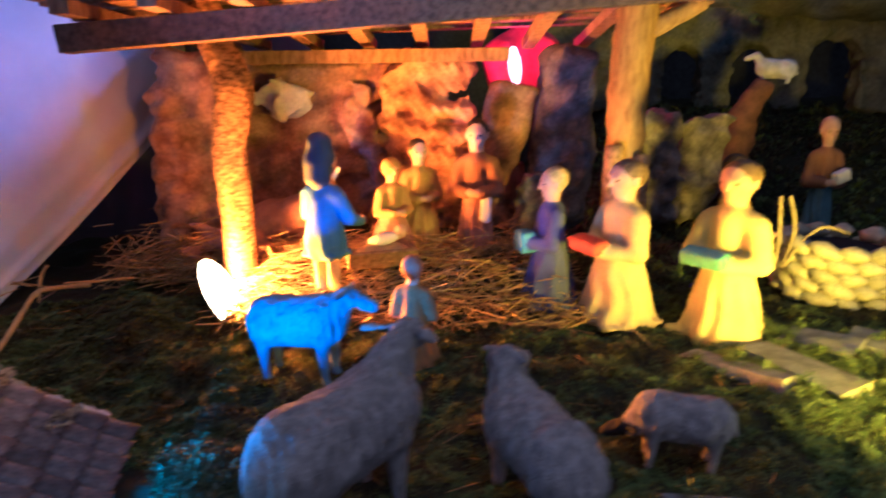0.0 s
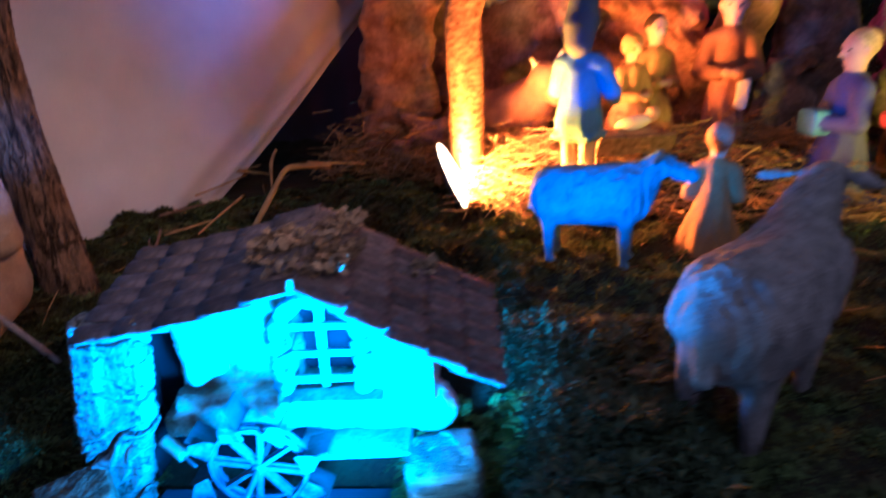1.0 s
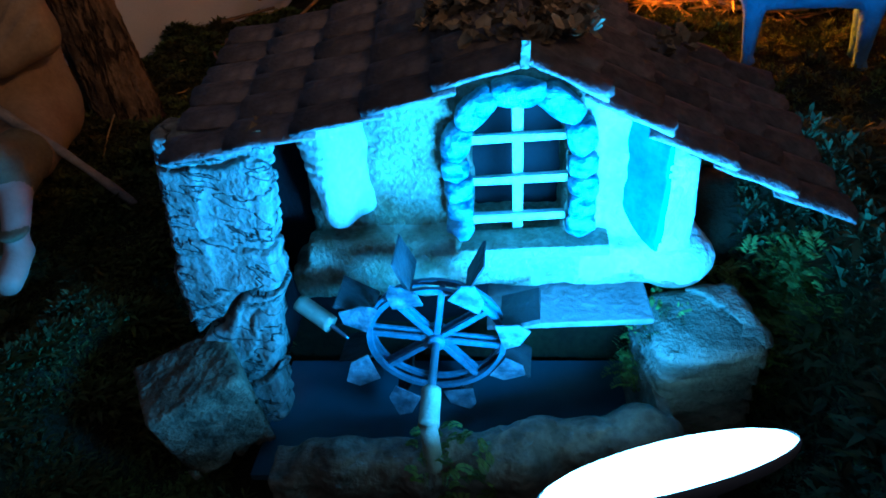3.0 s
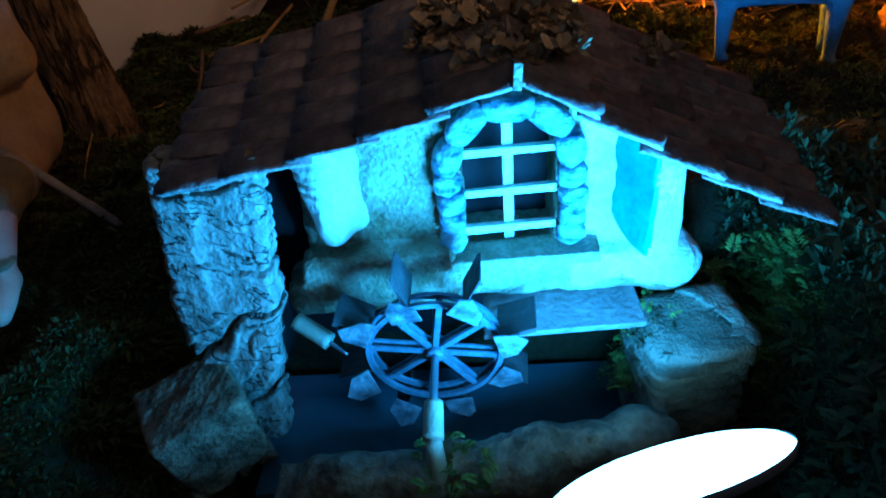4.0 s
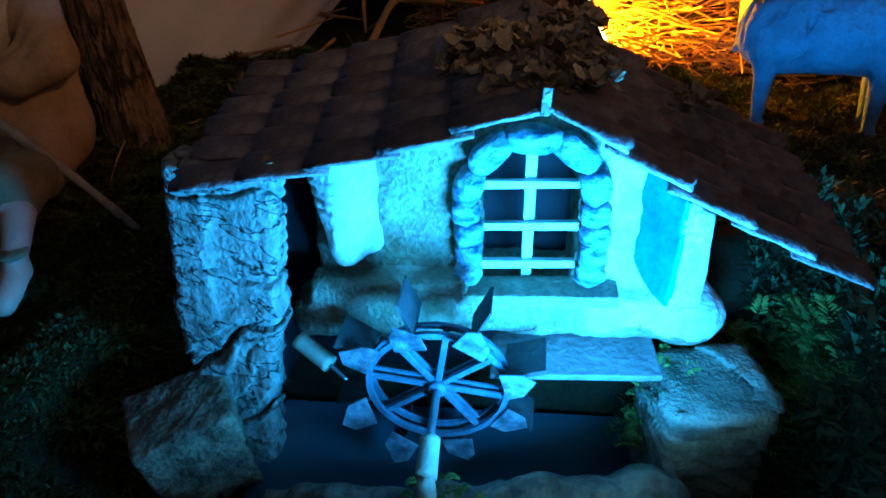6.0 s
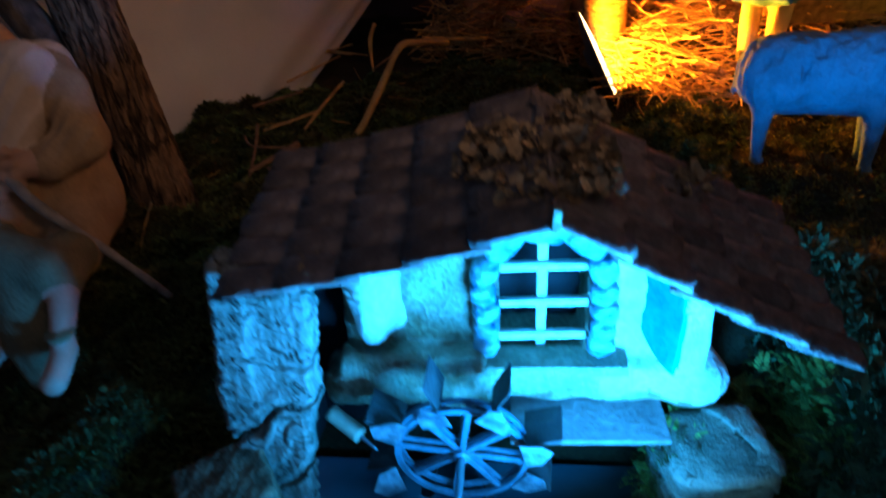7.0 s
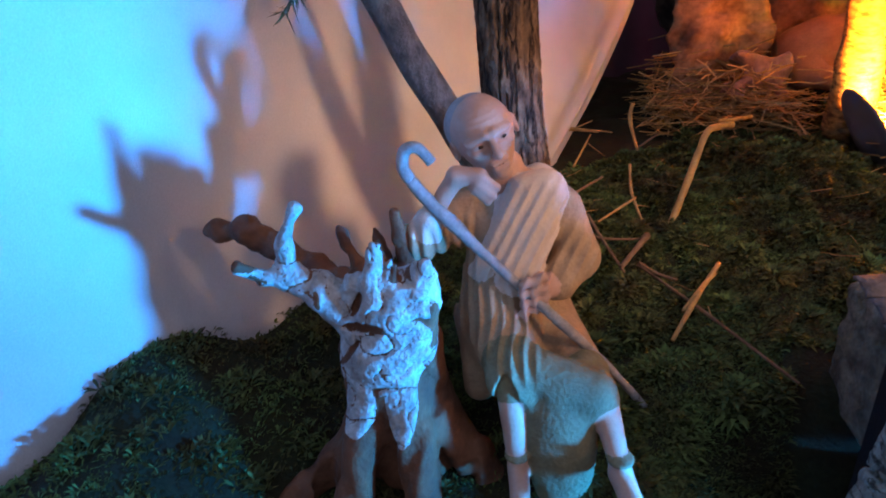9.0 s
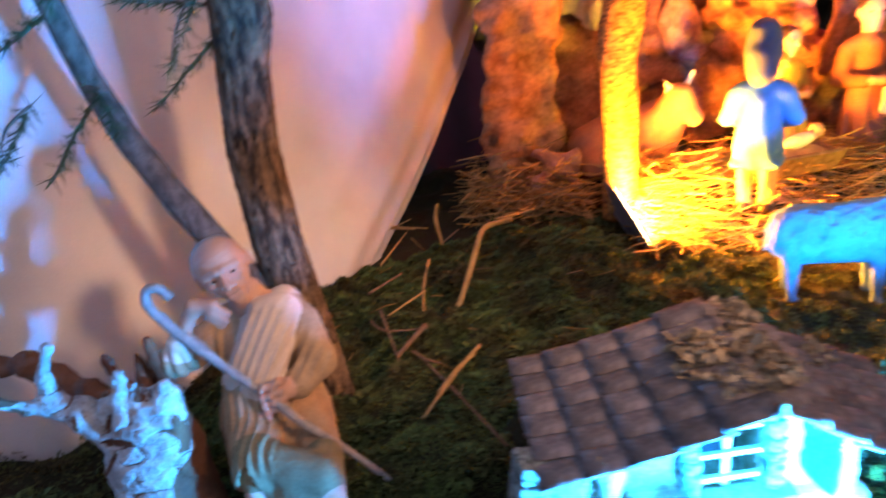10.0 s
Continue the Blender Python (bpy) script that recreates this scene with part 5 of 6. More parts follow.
def needle_spray(name, parent, a, b, n, seed, length=0.014):
    rng = np.random.RandomState(seed)
    a, b = np.array(a, float), np.array(b, float)
    V, Fc = [], []
    for i in range(n):
        t = rng.rand()
        p = a + (b - a) * t
        d = (b - a) / np.linalg.norm(b - a) * 0.6 + rng.normal(size=3) * 0.6
        d = d / np.linalg.norm(d) * length * rng.uniform(0.6, 1.1)
        s = np.cross(d, rng.normal(size=3))
        s = s / np.linalg.norm(s) * 0.0005
        k = len(V)
        V += [p - s, p + s, p + d * 0.6 + s * 0.8, p + d, p + d * 0.6 - s * 0.8]
        Fc.append((k, k + 1, k + 2, k + 3, k + 4))
    return tagged(raw(name, V, Fc, "needle", parent), kind="stuff")


def fir_tree():
    t = thing("fir_tree", (-0.668, 0.560, 0.0), "bare-trunked fir with furrowed brown bark and sparse needles", "tree")
    o = Vector((-0.668, 0.560, 0.0))
    L = lambda *p: [Vector(q) - o for q in p]
    spine = np.array([(-0.655, 0.560, -0.03), (-0.664, 0.560, 0.08), (-0.672, 0.560, 0.16), (-0.674, 0.560, 0.24), (-0.668, 0.562, 0.30), (-0.660, 0.563, 0.34), (-0.655, 0.566, 0.48), (-0.655, 0.570, 0.75)])
    width = np.array([0.0245, 0.0215, 0.0205, 0.0200, 0.0195, 0.0225, 0.017, 0.012])
    zz = np.linspace(-0.03, 0.75, 420)
    sides = 132
    ang = np.linspace(0, 2 * math.pi, sides, endpoint=False)
    A, Z = np.meshgrid(ang, zz)
    cx, cy, rr = (np.interp(Z, spine[:, 2], v) for v in (spine[:, 0], spine[:, 1], width))
    f1, f2, f3 = sines(81, 3.2), sines(82, 9), sines(83, 40)
    q = np.stack([np.cos(A) * 3.6, np.sin(A) * 3.6, Z * 13], -1)
    cut = np.abs(f1(q)) * 0.6 + 0.5 * np.abs(f2(q))
    rr = rr + 0.0060 * (np.clip(cut, 0, 0.40) - 0.32) * 2 + 0.0005 * f3(q)
    V = np.stack([cx + rr * np.cos(A), cy + rr * np.sin(A), Z], -1).reshape(-1, 3) - np.array(o)
    ii = np.arange(len(zz) - 1)[:, None] * sides + np.arange(sides)[None]
    jj = np.arange(len(zz) - 1)[:, None] * sides + (np.arange(sides)[None] + 1) % sides
    raw("trunk", V, np.stack([ii, jj, jj + sides, ii + sides], -1).reshape(-1, 4), "bark", t, "", True)
    tube("limb", L((-0.668, 0.556, 0.06), (-0.690, 0.550, 0.115), (-0.720, 0.545, 0.172), (-0.745, 0.538, 0.225), (-0.770, 0.53, 0.30), (-0.790, 0.52, 0.42), (-0.83, 0.50, 0.58)),
         [0.012, 0.0125, 0.0120, 0.0112, 0.010, 0.0085, 0.006], "limb", t, sides=16, rough=0.06, seed=6)
    rng = random.Random(3)
    for k, (a, b) in enumerate([((-0.770, 0.53, 0.30), (-0.80, 0.49, 0.245)), ((-0.775, 0.53, 0.32), (-0.745, 0.50, 0.27)), ((-0.782, 0.525, 0.36), (-0.83, 0.50, 0.33)),
                                ((-0.678, 0.556, 0.33), (-0.722, 0.52, 0.285)), ((-0.678, 0.556, 0.35), (-0.735, 0.53, 0.36)), ((-0.680, 0.556, 0.37), (-0.70, 0.51, 0.31)), ((-0.785, 0.52, 0.40), (-0.75, 0.48, 0.36)),
                                ((-0.80, 0.51, 0.46), (-0.87, 0.47, 0.40)), ((-0.795, 0.49, 0.30), (-0.80, 0.45, 0.265))]):
        mid = [(x + y) / 2 + rng.uniform(-0.006, 0.006) for x, y in zip(a, b)]
        tube("twig", L(a, mid, b), [0.0014, 0.0011, 0.0006], "limb", t, sides=5)
        needle_spray("needles", t, Vector(a) - o, Vector(b) - o, 130, 20 + k)


fir_tree()


def figurine(name, at, height, face, slots, label, arms="front", head=0.105, base=0.19, hair="hair_blond", cover=0.9, gift=None, lean=0.0, seed=1, extra=(), h=None, slim=1.0, gift_at=((0.0, -0.20, 0.50), (0.105, 0.055, 0.042), (10, 0, 8))):
    """A standing or kneeling robed figure; face: degrees its front is turned from -y."""
    H = height
    mats = [slots[0], "skin", hair, slots[1], "hair_dark"] + ([gift] if gift else []) + list(extra)
    top = 0.74 * H
    s = [(cap((0, 0, 0.06 * H), (0, 0, 0.52 * H), base * 0.98 * H, 0.090 * H), 0, 0.001),
         (cap((0, 0, 0.47 * H), (0, -lean * H, 0.68 * H), 0.098 * H, 0.092 * H), 3, 0.03 * H),
         (cap((-0.082 * H, 0, 0.68 * H), (0.082 * H, 0, 0.68 * H), 0.058 * H, 0.058 * H), 3, 0.03 * H),
         (cap((0, 0, 0.70 * H), (0, -lean * H, 0.80 * H), 0.05 * H, 0.05 * H), 1, 0.01 * H),
         (brick_shape((0, 0, 0.012 * H), (base * 1.02 * H, base * 0.9 * H, 0.02 * H), rnd=0.012 * H), 0, 0.03 * H)]
    s += head_shapes((0, -lean * H, 1.0 * H - head * H * 1.05), (0, -1, -0.15), head * H, 1, 2, 4, cover)
    if arms == "front":
        for sx in (-1, 1):
            s += [(cap((sx * 0.115 * H, 0, 0.66 * H), (sx * 0.165 * H, -0.03 * H, 0.48 * H), 0.060 * H, 0.058 * H), 3, 0.02 * H),
                  (cap((sx * 0.165 * H, -0.03 * H, 0.47 * H), (sx * 0.06 * H, -0.16 * H, 0.47 * H), 0.056 * H, 0.046 * H), 3, 0.015 * H),
                  (cap((sx * 0.06 * H, -0.165 * H, 0.47 * H), (sx * 0.02 * H, -0.185 * H, 0.475 * H), 0.034 * H, 0.030 * H), 1, 0.008 * H)]
    elif arms == "out":
        for sx, z in ((-1, 0.55), (1, 0.42)):
            s += [(cap((sx * 0.115 * H, 0, 0.66 * H), (sx * 0.17 * H, -0.05 * H, 0.50 * H), 0.056 * H, 0.052 * H), 3, 0.02 * H),
                  (cap((sx * 0.17 * H, -0.05 * H, 0.50 * H), (sx * 0.15 * H, -0.21 * H, z * H), 0.048 * H, 0.036 * H), 3, 0.015 * H),
                  (cap((sx * 0.15 * H, -0.21 * H, z * H), (sx * 0.14 * H, -0.27 * H, (z + 0.02) * H), 0.034 * H, 0.022 * H), 1, 0.008 * H)]
    else:
        for sx in (-1, 1):
            s += [(cap((sx * 0.115 * H, 0, 0.66 * H), (sx * 0.17 * H, 0.0, 0.42 * H), 0.056 * H, 0.048 * H), 3, 0.02 * H),
                  (cap((sx * 0.17 * H, 0.0, 0.42 * H), (sx * 0.165 * H, -0.02 * H, 0.36 * H), 0.032 * H, 0.026 * H), 1, 0.008 * H)]
    if gift:
        g = len(mats) - 1 - len(extra)
        s += [(brick_shape([v * H for v in gift_at[0]], [v * H for v in gift_at[1]], gift_at[2], 0.020 * H), g, 0.008 * H)]
    fold, tiny = sines(seed, 9 / H), sines(seed + 50, 60 / H)

    def rel(p):
        a = np.arctan2(p[..., 1], p[..., 0])
        low = ramp01(0.5 * H - p[..., 2], 0, 0.3 * H)
        return 0.010 * H * np.sin(a * 9 + 1.6 * fold(p)) * low + 0.0018 * H * tiny(p)
    ob = soft_solid(name, s, mats, (-0.33 * H, -0.36 * H, -0.02 * H), (0.33 * H, 0.30 * H, 1.12 * H), h or H / 75, relief=rel)
    ob.matrix_world = pose(at[0], at[1], at[2], 0, 0, face) @ Matrix.Diagonal((slim, slim, 1, 1))
    return tagged(ob, label, "statue", "nativity figures")


def gz(x, y):
    return float(ground_z(x, y))


figurine("child_king_statue", (0.277, 0.850, gz(0.277, 0.850)), 0.232, -72, ("robe_cream", "robe_cream"), "child figure in cream robe holding a red gift", gift="gift_red", hair="hair_brown", seed=2, slim=1.2)
figurine("child_king_statue", (0.408, 0.795, gz(0.408, 0.795)), 0.245, -58, ("robe_yellow", "robe_yellow"), "child figure in pale robe holding a teal gift", hair="hair_brown", gift="gift_blue", seed=3, slim=1.15)
figurine("child_king_statue", (0.184, 0.895, gz(0.190, 0.895) - 0.022), 0.208, -84, ("robe_navy", "robe_navy"), "blond child figure in navy robe holding a blue gift", gift="gift_blue", seed=4, base=0.21, gift_at=((0.0, -0.19, 0.47), (0.080, 0.060, 0.075), (0, 0, 12)))
def visitor():
    """A slim figure in a knee-length coat and tall hood."""
    H = 0.264
    s = [(cap((0, 0, 0.36 * H), (0, 0, 0.62 * H), 0.118 * H, 0.086 * H), 0, 0.001), (cap((-0.07 * H, 0, 0.675 * H), (0.07 * H, 0, 0.675 * H), 0.055 * H, 0.055 * H), 0, 0.03 * H),
         (brick_shape((0, 0, 0.285 * H), (0.115 * H, 0.10 * H, 0.02 * H), rnd=0.02 * H), 0, 0.03 * H),
         (cap((0, 0, 0.72 * H), (0, -0.02 * H, 0.80 * H), 0.045 * H, 0.045 * H), 1, 0.01 * H),
         (cap((0, 0.01 * H, 0.90 * H), (0, 0.01 * H, 0.98 * H), 0.084 * H, 0.070 * H), 3, 0.01 * H), (cap((0, 0.03 * H, 0.86 * H), (0, 0.04 * H, 0.78 * H), 0.08 * H, 0.07 * H), 3, 0.02 * H)]
    s += head_shapes((0, -0.02 * H, 0.875 * H), (0, -1, -0.2), 0.088 * H, 1, None, 4)
    for q in (-1, 1):
        s += [(cap((q * 0.05 * H, 0, 0.04 * H), (q * 0.055 * H, 0, 0.30 * H), 0.032 * H, 0.044 * H), 2, 0.01 * H), (cap((q * 0.05 * H, 0.01 * H, 0.02 * H), (q * 0.055 * H, -0.07 * H, 0.015 * H), 0.036 * H, 0.03 * H), 4, 0.01 * H),
              (cap((q * 0.105 * H, 0, 0.66 * H), (q * 0.15 * H, -0.04 * H, 0.52 * H), 0.046 * H, 0.044 * H), 0, 0.015 * H), (cap((q * 0.15 * H, -0.04 * H, 0.52 * H), (q * 0.10 * H, -0.20 * H, 0.46 * H), 0.042 * H, 0.034 * H), 0, 0.012 * H),
              (cap((q * 0.10 * H, -0.20 * H, 0.46 * H), (q * 0.08 * H, -0.25 * H, 0.47 * H), 0.028 * H, 0.02 * H), 1, 0.006 * H)]
    n1 = sines(5, 40)
    ob = soft_solid("visitor_statue", s, ["robe_blue", "skin", "robe_cream", "navy_hat", "hair_dark"], (-0.06, -0.085, -0.006), (0.06, 0.05, 0.30), 0.0026,
                    relief=lambda p: 0.0012 * np.sin(np.arctan2(p[..., 1], p[..., 0]) * 8 + n1(p)) * ramp01(-p[..., 2], -0.14, -0.10))
    ob.matrix_world = pose(-0.148, 0.862, 0.034, 0, 0, 150) @ Matrix.Diagonal((0.95, 0.95, 0.86, 1))
    tagged(ob, "slim figure in blue coat and tall dark blue hood", "statue", "nativity figures")


visitor()
figurine("father_statue", (0.082, 1.055, 0.050), 0.225, -10, ("robe_rose", "robe_brown"), "dark-haired figure in brown jacket with a white cloth at his side", hair="hair_dark", gift="white_cloth", base=0.14, seed=6, gift_at=((0.085, -0.155, 0.345), (0.045, 0.018, 0.095), (0, 6, 10)))
figurine("mother_statue", (-0.062, 1.020, 0.050), 0.165, 30, ("robe_rose", "robe_mustard"), "kneeling mother figure in mustard and rose robe", hair="robe_mustard", cover=1.1, base=0.26, seed=7)
figurine("helper_statue", (-0.018, 1.085, 0.050), 0.190, 20, ("robe_mustard", "robe_mustard"), "kneeling figure in mustard cloak behind the crib", hair="hair_dark", base=0.22, seed=8)
figurine("kneeling_statue", (-0.018, 0.715, gz(-0.018, 0.715) - 0.005), 0.145, 165, ("robe_tan", "robe_tan"), "kneeling figure in dull tan robe facing the crib", hair="robe_rose", cover=1.1, base=0.25, seed=9)
figurine("well_keeper_statue", (0.500, 0.985, gz(0.5, 0.985)), 0.225, 40, ("robe_navy", "robe_mustard"), "figure in dark robe pulling rope at the well", arms="out", hair="hair_dark", seed=10)
figurine("far_shepherd_statue", (0.845, 1.300, gz(0.845, 1.3)), 0.255, -8, ("robe_teal", "robe_brown"), "standing shepherd figure with teal skirt carrying white lamb", gift="white_cloth", hair="skin", base=0.14, seed=11, slim=0.8, gift_at=((0.10, -0.17, 0.53), (0.075, 0.055, 0.050), (0, -20, 12)))


# ---- animals ----
def sheep(name, at, yaw, length, label, fleece="fleece", face=None, head_turn=0.0, head_up=1.0, h=0.002, seed=1, leg=0.34):
    Lg = length
    face = face or fleece
    z0 = leg * Lg + 0.23 * Lg
    s = [(ell((0, 0, z0), (0.50 * Lg, 0.245 * Lg, 0.255 * Lg)), 0, 0.001),
         (ell((-0.26 * Lg, 0, z0 - 0.01 * Lg), (0.26 * Lg, 0.25 * Lg, 0.26 * Lg)), 0, 0.08 * Lg),
         (ell((0.26 * Lg, 0, z0 + 0.02 * Lg), (0.24 * Lg, 0.23 * Lg, 0.26 * Lg)), 0, 0.08 * Lg)]
    hx, hz = 0.56 * Lg, z0 + 0.36 * Lg * head_up
    s += [(cap((0.34 * Lg, 0, z0 + 0.08 * Lg), (hx - 0.03 * Lg, 0, hz), 0.17 * Lg, 0.10 * Lg), 0, 0.08 * Lg)]
    a = radians(head_turn)
    nx, ny = math.cos(a), math.sin(a)
    tip = (hx + 0.22 * Lg * nx, 0.22 * Lg * ny, hz - 0.09 * Lg)
    s += [(cap((hx, 0, hz), tip, 0.095 * Lg, 0.058 * Lg), 1, 0.04 * Lg)]
    for sy in (-1, 1):
        b = (hx - 0.02 * Lg - sy * ny * 0.06 * Lg, sy * nx * 0.08 * Lg, hz + 0.05 * Lg)
        e = (b[0] - 0.05 * Lg - sy * ny * 0.10 * Lg, b[1] + sy * nx * 0.15 * Lg, hz + 0.035 * Lg)
        s += [(cap(b, e, 0.034 * Lg, 0.024 * Lg), 1, 0.012 * Lg)]
        for lx in (-0.33, 0.30):
            s += [(cap((lx * Lg, sy * 0.13 * Lg, z0 - 0.12 * Lg), (lx * Lg + 0.02 * Lg, sy * 0.13 * Lg, 0.05 * Lg), 0.075 * Lg, 0.036 * Lg), 0, 0.04 * Lg),
                  (ell((lx * Lg + 0.03 * Lg, sy * 0.13 * Lg, 0.02 * Lg), (0.05 * Lg, 0.04 * Lg, 0.03 * Lg)), 1, 0.02 * Lg)]
    s += [(cap((-0.47 * Lg, 0, z0 + 0.06 * Lg), (-0.54 * Lg, 0, z0 - 0.14 * Lg), 0.05 * Lg, 0.03 * Lg), 0, 0.03 * Lg)]
    w1, w2 = sines(seed + 90, 14 / Lg), sines(seed + 95, 45 / Lg)

    def wool(p):
        k = ramp01(p[..., 2], z0 - 0.3 * Lg, z0 - 0.1 * Lg)
        return (0.012 * Lg * w1(p) + 0.015 * Lg * np.abs(w2(np.stack([p[..., 0], p[..., 1], p[..., 2] * 0.45], -1))) - 0.008 * Lg) * k
    ob = soft_solid(name, s, [fleece, face], (-0.64 * Lg, -0.45 * Lg, -0.02 * Lg), (0.90 * Lg, 0.45 * Lg, z0 + 0.55 * Lg * max(head_up, 0.6)), h, relief=wool)
    ob.matrix_world = pose(at[0], at[1], at[2], 0, 0, yaw)
    return tagged(ob, label, "sheep", "sheep figures")


sheep("sheep_figure", (-0.068, 0.428, -0.008), 52, 0.150, "large grey woolly sheep figure standing on moss", head_turn=20, seed=1)
sheep("sheep_figure", (0.092, 0.428, -0.004), 112, 0.125, "grey woolly sheep figure with head turned", head_turn=-70, seed=2)
sheep("lamb_figure", (0.232, 0.495, -0.002), 168, 0.085, "small grey lamb figure with lowered black face", face="black_face", head_up=-0.4, seed=3, h=0.0017)
sheep("sheep_figure", (-0.150, 0.668, 0.004), -14, 0.118, "smooth blue-grey sheep figure before the stable", "blue_fleece", head_up=0.85, seed=4, leg=0.36)


def ox():
    s = [(ell((-0.27, 1.12, 0.085), (0.085, 0.04, 0.042)), 0, 0.001), (ell((-0.215, 1.10, 0.10), (0.045, 0.038, 0.045)), 0, 0.03),
         (cap((-0.200, 1.09, 0.115), (-0.185, 1.075, 0.150), 0.030, 0.024), 0, 0.02), (cap((-0.185, 1.072, 0.152), (-0.168, 1.052, 0.122), 0.022, 0.014), 0, 0.01),
         (cap((-0.200, 1.07, 0.168), (-0.212, 1.058, 0.186), 0.005, 0.003), 1, 0.004), (cap((-0.172, 1.082, 0.168), (-0.160, 1.085, 0.188), 0.005, 0.003), 1, 0.004),
         (cap((-0.21, 1.08, 0.055), (-0.165, 1.045, 0.052), 0.018, 0.012), 0, 0.015), (cap((-0.32, 1.08, 0.06), (-0.29, 1.05, 0.055), 0.026, 0.014), 0, 0.02)]
    w = sines(120, 60)
    ob = soft_solid("ox_figure", s, ["ox", "bar_wood"], (-0.37, 1.02, 0.02), (-0.13, 1.18, 0.20), 0.0026, relief=lambda p: 0.0015 * w(p))
    tagged(ob, "lying brown ox figure with short horns behind the post", "ox")


ox()


def manger():
    t = thing("manger", (-0.075, 0.925, 0.038), "small wooden manger heaped with golden straw", "manger")
    rng = random.Random(31)
    for q in (-1, 1):
        part("board", moved(box((0.105, 0.005, 0.030), 0.001, 0.001, rng), pose(0, q * 0.026, 0.040, q * -24, 0, 0)), "plank", t)
        for e in (-1, 1):
            part("leg", moved(box((0.007, 0.007, 0.062), 0.001, 0.0006, rng), pose(e * 0.044, q * 0.002, 0.026, q * 34, 0, 0)), "plank", t)
        part("end_board", moved(box((0.005, 0.044, 0.026), 0.001, 0.0006, rng), pose(q * 0.048, 0, 0.040)), "plank", t)
    part("floor_board", moved(box((0.095, 0.030, 0.005), 0.001), pose(0, 0, 0.027)), "plank", t)
    w = sines(160, 90)
    soft_solid("filling", [(ell((0, 0, 0.042), (0.046, 0.024, 0.016)), 0, 0.001)], ["straw"], (-0.055, -0.033, 0.02), (0.055, 0.033, 0.065), 0.0025, t, "heaped straw", lambda p: 0.003 * w(p))
    t.rotation_euler = (0, 0, radians(14))
    b = soft_solid("infant_statue", [(ell((0, 0, 0), (0.026, 0.011, 0.010)), 0, 0.001), (ell((0.028, 0, 0.006), (0.010, 0.0095, 0.0105)), 1, 0.003)], ["white_cloth", "skin"], (-0.032, -0.016, -0.014), (0.044, 0.016, 0.022), 0.0018)
    b.matrix_world = pose(-0.070, 0.926, 0.102, 0, -10, 14)
    tagged(b, "tiny swaddled infant figure lying in the straw", "statue", "nativity figures")


manger()


# ---- the stable ----
def stable():
    st = thing("stable_shelter", (0, 0, 0), "open wooden shelter with bark posts, dark beams and plank roof", "stable")
    tube("post", [(-0.302, 0.950, 0.01), (-0.300, 0.950, 0.12), (-0.303, 0.952, 0.24), (-0.290, 0.955, 0.330), (-0.312, 0.955, 0.40), (-0.330, 0.955, 0.52)], [0.028, 0.026, 0.026, 0.030, 0.024, 0.023], "birch", st, "rough bark post", 24, 0.07, 3)
    tube("post", [(0.318, 1.00, -0.01), (0.320, 1.00, 0.12), (0.318, 1.00, 0.22), (0.318, 1.002, 0.32), (0.322, 1.005, 0.42), (0.328, 1.008, 0.55)], [0.028, 0.029, 0.029, 0.031, 0.032, 0.031], "post_yellow", st, "rough bark post with a side fork", 24, 0.06, 4)
    tube("fork", [(0.322, 1.004, 0.405), (0.375, 1.00, 0.428), (0.420, 0.99, 0.452)], [0.018, 0.014, 0.011], "post_yellow", st, "", 12, 0.05)
    rng = random.Random(6)

    def bar(name, a, b, w, hgt, mat, label=""):
        a, b = Vector(a), Vector(b)
        d = b - a
        m = d.to_track_quat("Z", "Y").to_matrix().to_4x4()
        bm = box((w, hgt, d.length), 0.0012, 0.0008, rng)
        ob = part(name, bm, mat, st, label)
        ob.matrix_basis = Matrix.Translation((a + b) / 2) @ m
        return ob
    bar("beam", (-0.475, 0.858, 0.392), (0.50, 0.858, 0.470), 0.030, 0.035, "beam", "dark squared front beam")
    tube("stub", [(0.290, 0.965, 0.05), (0.292, 0.968, 0.24)], [0.016, 0.015], "plank", st, "short split stake", 9, 0.08, 7)
    tube("stub", [(0.335, 0.962, 0.05), (0.336, 0.966, 0.225)], [0.013, 0.012], "plank", st, "short split stake", 9, 0.08, 8)
    bar("beam", (-0.520, 0.98, 0.438), (-0.10, 0.98, 0.470), 0.026, 0.03, "beam")
    bar("beam", (-0.40, 1.200, 0.378), (0.150, 1.200, 0.384), 0.022, 0.024, "plank")
    for k in range(9):
        x = -0.44 + k * 0.105
        bar("rafter", (x, 0.80, 0.425 + 0.075 * (x + 0.475)), (x + 0.01, 1.30, 0.405), 0.024, 0.018, "plank")
    for k in range(9):
        y = 0.80 + k * 0.062
        bar("plank", (-0.52, y, 0.448 - 0.03 * k / 8), (0.50, y, 0.512 - 0.06 * k / 8), 0.058, 0.006, "plank")


stable()


def rock(name, c, r, mat, label, seed, turn=(0, 0, 0), h=0.004, amp=0.10, parent=None):
    r = np.array(r)
    n1, n2 = sines(seed, 1.6 / r.min()), sines(seed + 1, 6 / r.min())

    def rel(p):
        k = n1(p)
        return amp * r.min() * (np.abs(k) - 0.4) + 0.03 * r.min() * n2(p)
    ob = soft_solid(name, [(ell((0, 0, 0), r, turn), 0, 0.001)], [mat], -r.max() * 1.25 * np.ones(3), r.max() * 1.25 * np.ones(3), h, relief=rel)
    ob.location = c
    return tagged(ob, label, "rock") if label else ob


